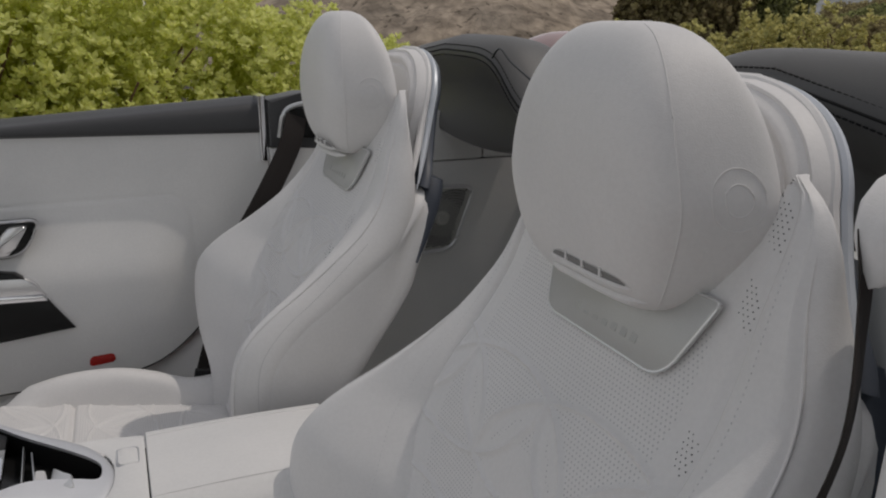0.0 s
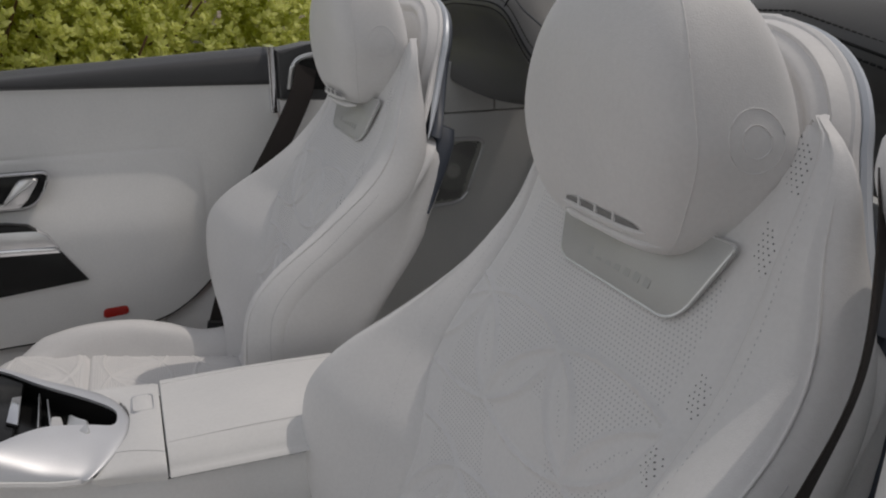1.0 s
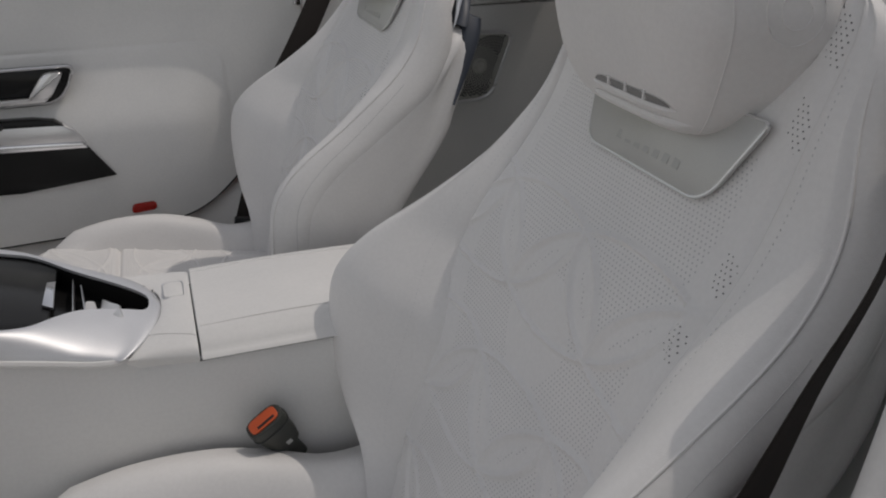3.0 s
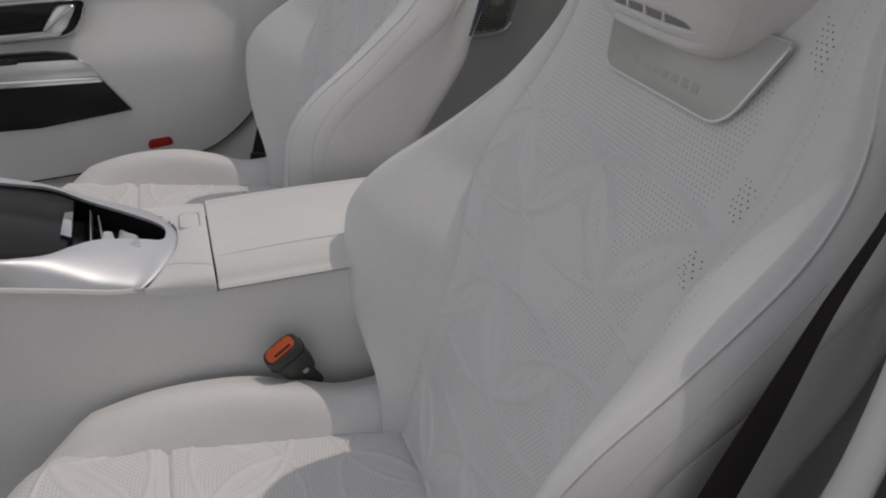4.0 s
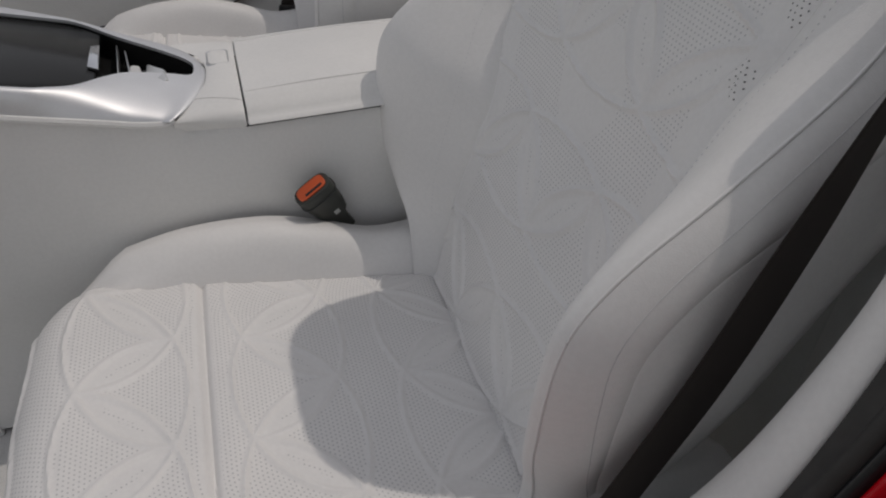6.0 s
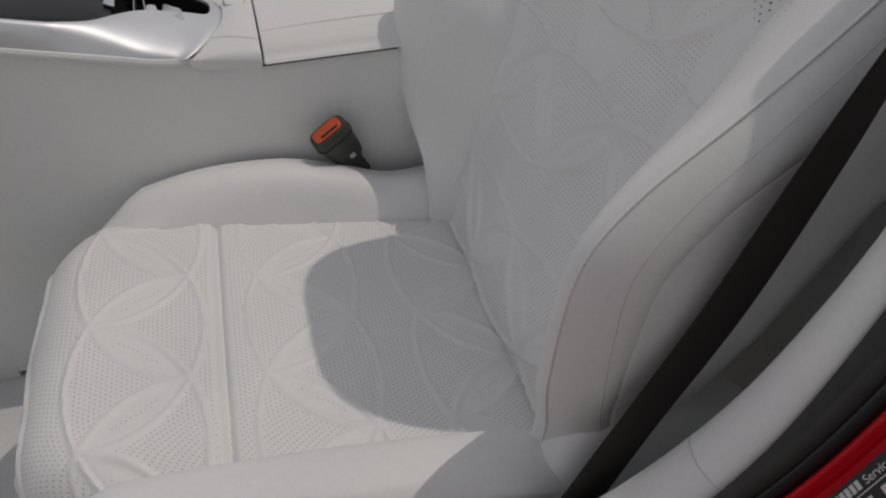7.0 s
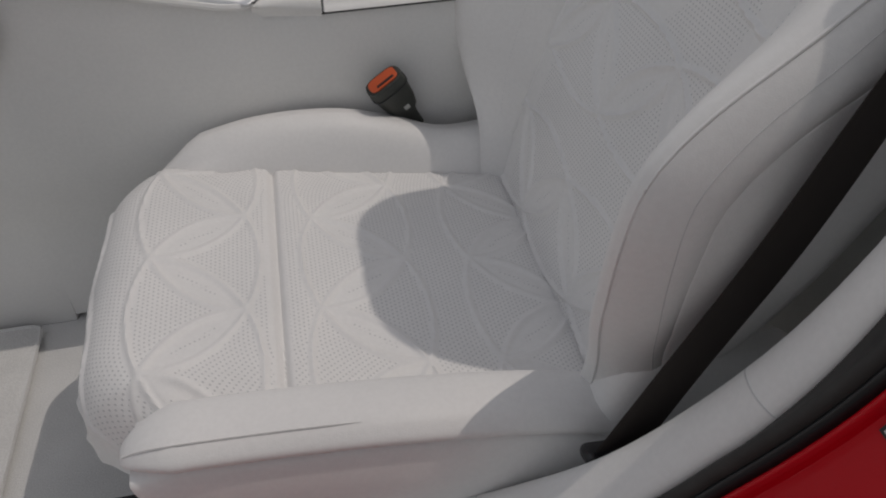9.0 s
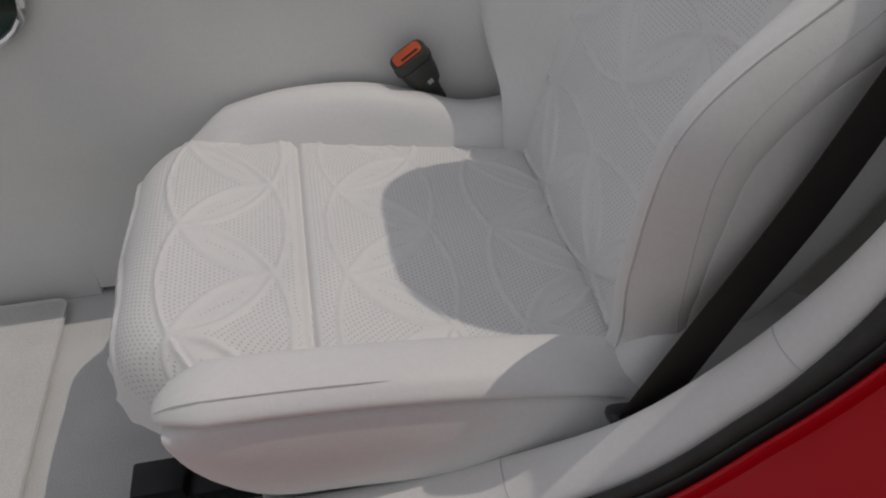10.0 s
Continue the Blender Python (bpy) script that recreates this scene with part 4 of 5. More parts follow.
# loudspeaker on the side panel
spk = thing("loudspeaker", (0.65, SIDE_Y - 0.004, 0.68), "metal loudspeaker grille with radial slots", "loudspeaker")
shape = rounded_poly([(0.560, 0.668), (0.655, 0.672), (0.704, 0.800), (0.560, 0.806)], [0.015, 0.030, 0.028, 0.015], 6)
part("bezel", slab([(q.x, SIDE_Y - 0.008, q.y) for q in shape], (0, 0.012, 0), 0.003), M_speaker, spk)
hub = Vector((0.632, SIDE_Y - 0.006, 0.738))
part("hub", tube([hub, hub + Vector((0, -0.008, 0))], lambda k: 0.012 * (1 - 0.25 * k), 16), M_speaker, spk)
M_slot = material("grille_slot", (0.05, 0.05, 0.048), 0.7)
bm = bmesh.new()
for k in range(110):
    ang = k * math.tau / 110
    d = Vector((math.cos(ang), 0, math.sin(ang)))
    n = Vector((-math.sin(ang), 0, math.cos(ang)))
    for j in range(12):
        r0 = 0.015 + j * 0.0062 + (0.0031 if k % 4 > 1 else 0.0)
        c0, c1 = hub + d * r0, hub + d * (r0 + 0.0046)
        if not (0.568 < c1.x < 0.648 + (c1.z - 0.68) * 0.36 and 0.678 < c1.z < 0.797) or (j < 4 and k % 2):
            continue
        wd = (0.00035 + j * 0.00012) * (1.4 if j < 4 else 1)
        q = [bm.verts.new(v + Vector((0, -0.0024, 0))) for v in (c0 - n * wd, c1 - n * wd * 1.15, c1 + n * wd * 1.15, c0 + n * wd)]
        bm.faces.new(q)
part("bezel_rim", tube([(q.x, SIDE_Y - 0.009, q.y) for q in shape], 0.0042, 6, True), M_badge_rim, spk, "pale metal edge")
slots = part("grille_perforation", bm, M_slot, spk, "fine dark radial slots", smooth=False)
slots["kind"] = "stuff"

lining = thing("pillar_lining", (0.46, 0.31, 0.3), "grey lining behind the door pillar", "car panel")
part("lining_edge", tube([(0.345, 0.298, 0.42), (0.365, 0.298, 0.62), (0.432, 0.308, 0.86)], 0.009, 8), M_door, lining, "pale welt along the lining")
part("lining_panel", slab([(0.33, 0.300, 0.42), (0.36, 0.30, 0.62), (0.46, 0.32, 0.97), (0.53, 0.52, 0.97), (0.47, 0.50, 0.42)], (0.03, 0, -0.01), 0.004), M_lining, lining)

part("lower_lining", box((0.02, 0.30, 0.38), 0.006, 2, pose(0.43, 0.43, 0.455)), M_lining, lining)

# black leather fairing behind the seats: two humps and a dip between
def hump_top(y):
    near = 1 / (1 + math.exp((y - 0.82) / 0.025)) * (1 - 0.5 * max(0.0, 0.42 - y))
    far = 1 / (1 + math.exp((1.235 - y) / 0.03)) * (1 - 0.25 * max(0.0, y - 1.5) / 0.2)
    return 1.014 + 0.090 * max(near, far)


def hump_low(y):
    d = abs(y - 0.91)
    return 0.925 + 0.02 * math.cos(d * 6) - 0.02 * max(0, 0.25 - d) / 0.25


def hump_drop(y):
    """The seamed front edge sinks towards the doorway."""
    return 0.20 * max(0.0, 0.66 - y) if y > 0.3 else 0.072


def hump_ring(y):
    t, l, dr = hump_top(y), hump_low(y), hump_drop(y)
    x = 0.60
    prof = [(x + 0.05, l), (x + 0.030, l + 0.012), (x + 0.040, l + (t - dr - l) * 0.45), (x + 0.022, t - 0.070 - dr), (x, t - 0.038 - dr), (x + 0.008, t - 0.014 - dr * 0.8), (x + 0.040, t - dr * 0.3), (x + 0.085, t - 0.002), (x + 0.12, t - 0.014), (x + 0.135, t - 0.05), (x + 0.12, l + 0.02)]
    return [(p.x, y, p.y) for p in catmull([(*q, 0) for q in prof], 4)]


M_fairing = leather("charcoal_leather", (0.125, 0.125, 0.122), 0.5, 0.4)
fair = thing("tonneau_fairing", (0.75, 0.91, 0.9), "black stitched leather fairing with two humps behind the seats", "car trim")
part("cover", loft([hump_ring(y) for y in frange(0.12, 1.70, 0.02)]), M_fairing, fair)
for dz, dx in ((-0.016, 0.0045), (-0.034, -0.0018)):
    stitches([(0.600 + dx, y, hump_top(y) - hump_drop(y) + dz) for y in frange(0.13, 1.69, 0.01)], M_black_thread, fair, 0.0075, 0.005, 0.0011)
part("seam", tube([(0.6004, y, hump_top(y) - hump_drop(y) - 0.0255) for y in frange(0.13, 1.69, 0.02)], 0.0016, 5), M_black_thread, fair)
part("flap_edge", tube(catmull([(0.602, 1.302, 1.058), (0.606, 1.270, 1.086), (0.604, 1.222, 1.068), (0.602, 1.145, 1.044)], 5), 0.0016, 6), M_black, fair)
deck = thing("rear_deck", (1.5, 0.91, 0.9), "glossy red painted rear deck of the car", "car body")
rings = []
for x in frange(0.97, 2.1, 0.08):
    t = (x - 0.97) / 1.13
    rings.append([(x, 0.91 + 0.86 * math.sin(a) * (1 - 0.1 * t), 0.955 - 0.10 * t * t + 0.045 * math.cos(a) - 0.35 * (1 if abs(a) > 1.5 else 0)) for a in [k / 20 * math.pi - math.pi / 2 for k in range(21)]])
part("panel", loft(rings, closed=False, cap=False), M_red, deck)

# ---- far door ----
DY = 1.68
door = thing("door_1", (-0.2, DY, 0.42), "white leather-trimmed car door, closed, with black upper edge", "car door", kind="structure")


def belt_top(x):
    return 0.956 + 0.053 * (x + 0.16)


def belt_depth(x):
    return max(0.012, 0.020 + 0.086 * (x + 0.16))


def door_point(x, z):
    """The inner face of the door: swells towards the armrest, rolls in at the belt line."""
    swell = 0.045 * math.exp(-((z - 0.66) / (0.10 if z > 0.66 else 0.34)) ** 2) * (1 / (1 + math.exp((x - 0.12) / 0.03)))
    low = 0.015 * max(0.0, (0.50 - z) / 0.05) ** 2
    return Vector((x, DY - swell + low * 0.4, z))


def door_bottom(x):
    return 0.4745 + 0.012 * min(1.0, max(0.0, (x + 0.3) / 0.3)) - 0.008 + 2.9 * max(0.0, x + 0.012) ** 2


def door_surface(x, v):
    z0, z1 = door_bottom(x), belt_top(x) - belt_depth(x) + 0.003
    p = door_point(x, z0 + (z1 - z0) * v)
    # pressed outline of the armrest panel
    zt, xr = 0.813, 0.147
    dx = max(0.0, x - (xr - 0.05))
    dz = max(0.0, p.z - (zt - 0.05))
    r = math.hypot(dx, dz)
    inside = 1 / (1 + math.exp((r - 0.05) / 0.0025)) if p.z > 0.60 else 1 / (1 + math.exp((x - xr) / 0.003)) * 1.0
    p.y -= 0.0014 * inside
    p.y += 0.0020 * math.exp(-((r - 0.05) / 0.0026) ** 2) if p.z > 0.60 else 0
    return p


part("trim_panel", grid(door_surface, frange(-0.85, 0.300, 0.004), frange(0, 1, 0.0085)), M_door, door, "white leather panel with a pressed outline")
rings = []
for x in frange(-0.85, 0.285, 0.03):
    t = belt_top(x)
    w = belt_depth(x)
    prof = [(DY - 0.004, t - w), (DY - 0.010, t - w * 0.8), (DY - 0.006, t - w * 0.25), (DY + 0.014, t), (DY + 0.07, t + 0.004), (DY + 0.075, t - 0.06)]
    rings.append([(x, p.x, p.y) for p in catmull([(*q, 0) for q in prof], 4)])
part("upper_trim", loft(rings), M_hump, door, "black leather upper edge")
part("window_channel", box((1.13, 0.012, 0.008), 0.002, 1, pose(-0.28, DY + 0.055, 0.952, 0, -3.0, 0)), M_gloss, door)
part("edge_trim", loft([[(0.291 + q.x, DY - 0.006 + q.y, z) for q in rounded_poly([(-0.006, -0.010), (0.010, -0.010), (0.010, 0.05), (-0.006, 0.05)], 0.005, 3)] for z in (0.868, 0.90, 0.94, 0.992)]), M_chrome, door, "bright metal strip on the door's edge")
part("door_body", box((1.14, 0.12, 0.50), 0.01, 2, pose(-0.28, DY + 0.085, 0.69)), M_red, door)
# inner handle in a black recess
hx, hz = -0.180, 0.768
rec = rounded_poly([(-0.11, -0.036), (0.035, -0.036), (0.066, 0.027), (-0.11, 0.027)], [0.015, 0.03, 0.018, 0.015], 6)
handle = part("handle_recess", slab([(hx + q.x, DY - 0.046, hz + q.y) for q in rec], (0, 0.02, 0), 0.003), M_gloss, door, "gloss black recess with a silver pull")
part("surround", tube([(hx + q.x, DY - 0.046, hz + q.y) for q in rec], 0.0028, 6, True), M_silver, handle)
part("pull", slab([(hx + q.x, DY - 0.062, hz + q.y) for q in rounded_poly([(-0.020, -0.026), (0.018, -0.026), (0.048, 0.020), (0.014, 0.020)], 0.010, 5)], (0, 0.014, 0), 0.004), M_silver, handle, "silver door pull")
part("grip_bar", slab([(hx + q.x, DY - 0.058, hz + q.y) for q in rounded_poly([(-0.11, -0.031), (0.012, -0.031), (0.016, -0.022), (-0.11, -0.022)], 0.004, 4)], (0, 0.010, 0), 0.003), M_silver, handle)
# armrest with bright strip over a gloss black pocket
def arm_lift(x):
    return 0.015 - 0.022 * (x + 0.118)


arm = part("armrest_strip", slab([(x, DY - 0.055, z + arm_lift(x)) for x, z in ((-0.85, 0.655), (-0.118, 0.640), (-0.135, 0.668), (-0.16, 0.682), (-0.85, 0.697))], (0, 0.03, 0), 0.006), M_silver, door, "brushed silver strip along the armrest")
part("pull_pocket", slab([(x, DY - 0.0575, z + arm_lift(x)) for x, z in ((-0.85, 0.700), (-0.85, 0.684), (-0.185, 0.678), (-0.150, 0.676), (-0.165, 0.687), (-0.20, 0.692))], (0, 0.02, 0), 0.002), M_gloss, arm)
part("armrest_edge", slab([(x, DY - 0.058, z + arm_lift(x)) for x, z in ((-0.85, 0.646), (-0.118, 0.632), (-0.124, 0.645), (-0.85, 0.660))], (0, 0.03, 0), 0.004), M_chrome, arm)
part("pocket_panel", slab([(x, DY - 0.052, z + arm_lift(x)) for x, z in ((-0.85, 0.56), (-0.24, 0.556), (-0.078, 0.574), (-0.118, 0.634), (-0.85, 0.65))], (0, 0.05, 0), 0.003), M_gloss, door, "gloss black door pocket panel")
part("window_switch", box((0.030, 0.020, 0.012), 0.003, 2, pose(-0.262, DY - 0.058, 0.702)), M_black, arm, "black window switch")
part("reflector", slab([(-0.040 + q.x, DY - 0.041, 0.514 + q.y) for q in rounded_poly([(-0.024, -0.010), (0.024, -0.006), (0.022, 0.011), (-0.021, 0.009)], 0.006, 4)], (0, 0.02, 0), 0.003), M_reflector, door, "small red reflector")
part("door_gap", tube(catmull([(x, door_point(x, door_bottom(x)).y - 0.001, door_bottom(x) - 0.001) for x in frange(-0.85, 0.295, 0.03)], 2), 0.0016, 5), M_groove, door)
# body below and behind the door
sill_far = thing("far_sill", (0, DY, 0.26), "white door sill lining below the far door", "sill")
part("lining", loft([[(x, p.x, p.y) for p in catmull([(DY + 0.05, 0.48 + d, 0), (DY + 0.012, 0.475 + d, 0), (DY - 0.010, 0.44 + d, 0), (DY - 0.02, 0.36, 0), (DY - 0.02, 0.25, 0), (DY + 0.06, 0.25, 0)], 3)] for x, d in [(-0.85, 0), (-0.3, 0), (0, 0), (0.06, 0.012), (0.12, 0.04), (0.18, 0.085), (0.24, 0.14), (0.30, 0.21), (0.34, 0.29)]]), M_door, sill_far)
pillar = thing("far_pillar_trim", (0.38, DY, 0.75), "black pillar trim with silver belt outlet", "car trim")
part("black_panel", slab([(x, DY - 0.03, z) for x, z in ((0.302, 0.895), (0.47, 0.880), (0.52, 0.93), (0.50, 1.0), (0.36, 0.995), (0.302, 0.985))], (0, 0.08, 0), 0.006), M_hump, pillar)
part("white_panel", slab([(x, DY - 0.026, z) for x, z in ((0.302, 0.52), (0.55, 0.52), (0.55, 0.90), (0.302, 0.893))], (0, 0.07, 0), 0.004), M_door, pillar)
part("belt_outlet", tube(catmull([(0.318, DY - 0.040, 0.915), (0.326, DY - 0.043, 0.955), (0.342, DY - 0.044, 0.972), (0.38, DY - 0.044, 0.978), (0.42, DY - 0.043, 0.972)], 5), 0.0048, 8), M_badge_rim, pillar, "silver belt outlet")
part("outlet_recess", slab([(x, DY - 0.034, z) for x, z in ((0.326, 0.915), (0.43, 0.905), (0.43, 0.965), (0.345, 0.968))], (0, 0.01, 0), 0.002), M_gloss, pillar)

# belts
def belt(points, across, label):
    ob = thing("seat_belt", points[0], label, "seat belt", "seat belts")
    part("webbing", strap(catmull(points, 8), across, 0.043, 0.0016), M_belt, ob)
    return ob


belt([(0.225, DY - 0.07, 0.72), (0.28, DY - 0.075, 0.81), (0.332, DY - 0.062, 0.90), (0.352, DY - 0.046, 0.955)], (0.85, 0.1, -0.5), "black webbing seat belt hanging beside the far seat")
low = belt([(0.145, 1.600, 0.262), (0.142, 1.598, 0.40), (0.140, 1.596, 0.455), (0.166, 1.60, 0.54)], (1, 0, 0), "lower end of the black seat belt beside the seat")
tongue = part("belt_tongue", box((0.044, 0.014, 0.040), 0.004, 2, pose(0.140, 1.580, 0.470, 0, 10, 0)), M_black, low)
part("tongue_plate", box((0.026, 0.004, 0.012), 0.001, 1, pose(0.138, 1.572, 0.452, 0, 10, 0)), M_chrome, tongue)

NB = [(0.172, 0.331, 0.478), (0.214, 0.326, 0.575), (0.258, 0.321, 0.673), (0.293, 0.316, 0.770), (0.322, 0.313, 0.850), (0.364, 0.320, 0.920), (0.398, 0.348, 0.980), (0.412, 0.364, 1.015)]
twist = [radians(lerp_table([(0, 5), (1, 9), (2, 9), (3, 14), (4, 25), (5, 30), (7, 20)], k / 8)) for k in range(57)]
nb = belt(NB, [(0.86 * math.cos(a), 0.05 + math.sin(a), -0.5 * math.cos(a)) for a in twist], "black webbing seat belt stretched beside the near seat")
anchor = part("anchor_plate", box((0.044, 0.012, 0.011), 0.004, 2, pose(0.172, 0.333, 0.493, 0, 12, 6)), M_black, nb, "black belt anchor")
part("anchor_bolt", tube([(0.155, 0.333, 0.496), (0.155, 0.321, 0.497)], 0.005, 10), M_black, anchor)
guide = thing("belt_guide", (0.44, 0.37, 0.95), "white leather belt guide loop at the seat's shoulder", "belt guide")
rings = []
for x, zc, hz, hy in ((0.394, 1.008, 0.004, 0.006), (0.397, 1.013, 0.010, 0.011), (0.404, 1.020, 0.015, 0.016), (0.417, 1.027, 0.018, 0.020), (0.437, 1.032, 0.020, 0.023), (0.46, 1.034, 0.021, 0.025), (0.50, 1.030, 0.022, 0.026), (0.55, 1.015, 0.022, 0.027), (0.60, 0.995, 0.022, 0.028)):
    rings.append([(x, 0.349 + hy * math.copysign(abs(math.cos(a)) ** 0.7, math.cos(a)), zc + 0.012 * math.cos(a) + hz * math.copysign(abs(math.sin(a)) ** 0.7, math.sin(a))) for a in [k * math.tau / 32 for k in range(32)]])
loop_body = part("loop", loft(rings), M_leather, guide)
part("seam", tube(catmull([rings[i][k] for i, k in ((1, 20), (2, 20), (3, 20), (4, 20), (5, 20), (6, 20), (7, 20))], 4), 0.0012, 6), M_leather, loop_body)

# near buckle
def buckle(m, label):
    ob = thing("belt_buckle", m.translation, label, "belt buckle", "belt buckles")
    rings = []
    for z, w, d in ((-0.075, 0.011, 0.008), (-0.05, 0.012, 0.009), (-0.036, 0.014, 0.010), (-0.028, 0.020, 0.012), (-0.01, 0.0235, 0.0135), (0.02, 0.0265, 0.015), (0.034, 0.027, 0.0155), (0.038, 0.0255, 0.0145), (0.0385, 0.0235, 0.0125)):
        rings.append([m @ Vector((w * math.copysign(abs(math.cos(a)) ** 0.6, math.cos(a)), d * math.copysign(abs(math.sin(a)) ** 0.6, math.sin(a)), z)) for a in [k * math.tau / 28 for k in range(28)]])
    part("housing", loft(rings), M_buckle, ob, "dark grey-green plastic housing")
    part("parting_line", tube([m @ Vector((0.0272 * math.copysign(abs(math.cos(a)) ** 0.6, math.cos(a)), 0.0157 * math.copysign(abs(math.sin(a)) ** 0.6, math.sin(a)), 0.0215)) for a in [k * math.tau / 28 for k in range(28)]], 0.0007, 5, True), M_black, ob)
    press = part("release_button", slab([m @ Vector((q.x, q.y, 0.0385)) for q in rounded_poly([(-0.021, -0.010), (0.021, -0.010), (0.021, 0.010), (-0.021, 0.010)], 0.007, 5)], m.to_3x3() @ Vector((0, 0, 0.0025)), 0.001), M_orange, ob, "orange release button")
    part("tongue_slot", box((0.026, 0.0035, 0.001), 0, 1, m @ pose(0.002, -0.0055, 0.0412)), M_black, press)
    part("mark", box((0.008, 0.001, 0.008), 0, 1, m @ pose(0.004, -0.0138, -0.018)), M_badge, ob)
    return ob


bz = Vector((-0.42, -0.38, 0.83)).normalized()
bx = Vector((0.9, 0.22, 0.30))
bx = (bx - bz * bx.dot(bz)).normalized()
BM = Matrix.Translation((0.088, 0.789, 0.553)) @ Matrix((bx, bz.cross(bx), bz)).transposed().to_4x4() @ Matrix.Scale(0.80, 4)
buckle(BM, "dark seat belt buckle with orange button beside the console")

# added dome: the red deck's pale sky reflection, put into a pink colour
cap = thing("deck_reflection", (0.82, 1.48, 0.98), "added pale pink dome for the sky's reflection on the red deck", "car trim")
M_deck_sheen = material("pink_deck_sheen", (0.60, 0.44, 0.43), 0.25, 0.0, 0.5)
mottle(M_deck_sheen, (0.60, 0.44, 0.43), 0.08, 12)
bm = bmesh.new()
bmesh.ops.create_uvsphere(bm, u_segments=32, v_segments=18, radius=1, matrix=pose(0.83, 1.46, 1.0, 0, 0, 25) @ Matrix.Diagonal((0.07, 0.16, 0.108, 1)))
part("shell", bm, M_deck_sheen, cap)

# ---- centre console ----
con = thing("center_console", (0.0, 0.90, 0.26), "white leather centre console with silver trim and tray", "console")
NY, FY = 0.808, 0.992


def tray_top(x):
    """Height of the tray's rim: it climbs towards the front."""
    return 0.672 - 0.25 * x


def lip_height(x):
    return 0.660 + 0.235 * max(0.0, -0.07 - x)


def console_ring(x):
    """Cross-section of the console's white body."""
    top = 0.644 if x > -0.04 else lip_height(x) + 0.001
    far = FY + 0.06 / (1 + math.exp((x + 0.16) / 0.04))
    dip = 0.04 if x < -0.036 else 0.0
    prof = [(far + 0.012, 0.30), (far + 0.006, 0.5), (far, top - 0.012), (far - 0.012, top - dip), (NY + 0.022, top - dip), (NY + 0.012, top), (NY + 0.0045, top - 0.004), (NY + 0.004, top - 0.06), (NY + 0.012, 0.50), (NY + 0.030, 0.40), (NY + 0.036, 0.27)]
    return [(x, p.x, p.y) for p in catmull([(*q, 0) for q in prof], 4)]


part("body", loft([console_ring(x) for x in frange(-0.9, -0.10, 0.04) + [-0.08, -0.06, -0.045, -0.038, -0.02] + frange(0.0, 0.60, 0.05)]), M_door, con, "white leather console side")
# lid of the armrest: seamed white leather over a dark gap
LX0, LX1 = 0.0232, 0.232
rings = []
for x in [LX0, LX0 + 0.0015, LX0 + 0.005] + frange(LX0 + 0.012, LX1 - 0.012, 0.02) + [LX1 - 0.004, LX1]:
    r = 0.004 if x in (LX0, LX1) else 0.0
    arch = 0.003 * math.sin((x - LX0) / (LX1 - LX0) * math.pi)
    prof = [(FY - 0.002, 0.649), (FY + 0.001 - r, 0.657), (FY - 0.006 - r, 0.669 - r), (FY - 0.026, 0.6745 + arch - r), (0.90, 0.677 + arch - r), (NY + 0.036, 0.6725 + arch - r), (NY + 0.014 + r, 0.665 - r), (NY + 0.003 + r, 0.655), (NY + 0.001 + r, 0.6478), (0.90, 0.6478)]
    rings.append([(x, p.x, p.y) for p in catmull([(*q, 0) for q in prof], 4)])
lid = part("armrest_lid", loft(rings), M_door, con, "white leather armrest lid")
for y, z in ((FY - 0.028, 0.6748), (NY + 0.028, 0.6705)):
    part("lid_seam", tube([(x, y, z + 0.003 * math.sin((x - LX0) / (LX1 - LX0) * math.pi)) for x in frange(LX0 + 0.003, LX1 - 0.004, 0.02)], 0.0009, 5), M_leather, lid)
part("lid_gap", box((LX1 - LX0 + 0.004, FY - NY - 0.004, 0.0036), 0, 1, pose((LX0 + LX1) / 2, (NY + FY) / 2, 0.6459)), M_groove, con)
# white collar in front of the lid, hugging the end of the tray surround
EDGE = [(-0.0480, 0.8145, 0.6480), (-0.0480, 0.8100, 0.6600), (-0.0468, 0.8060, 0.6635), (-0.0365, 0.8180, 0.6680), (-0.0190, 0.8480, 0.6735), (-0.0115, 0.8720, 0.6750), (-0.0105, 0.9080, 0.6755), (-0.0190, 0.9380, 0.6755), (-0.0330, 0.9530, 0.6765), (-0.060, 0.969, 0.680), (-0.062, 0.985, 0.660)]
BACK = [(0.0222, 0.8145, 0.6400), (0.0222, 0.8105, 0.6455), (0.0222, 0.8078, 0.6525), (0.0222, 0.8140, 0.6620), (0.0222, 0.8360, 0.6705), (0.0222, 0.870, 0.6745), (0.0222, 0.908, 0.6755), (0.0222, 0.945, 0.6745), (0.0222, 0.968, 0.6725), (0.0222, 0.986, 0.665), (0.0222, 0.991, 0.645)]
edge_line, back_line = catmull(EDGE, 5), catmull(BACK, 5)


def collar_point(u, v):
    a, c = edge_line[u], back_line[u]
    droop = 0.0016 * (1 - v) ** 6 + 0.0012 * max(0.0, v - 0.93) / 0.07
    sag = 0.0045 * math.sin(v * math.pi) * max(0.0, 1 - abs(u - 5) / 7)
    return a.lerp(c, v) + Vector((0, 0, 0.0012 * math.sin(v * math.pi) - droop - sag))


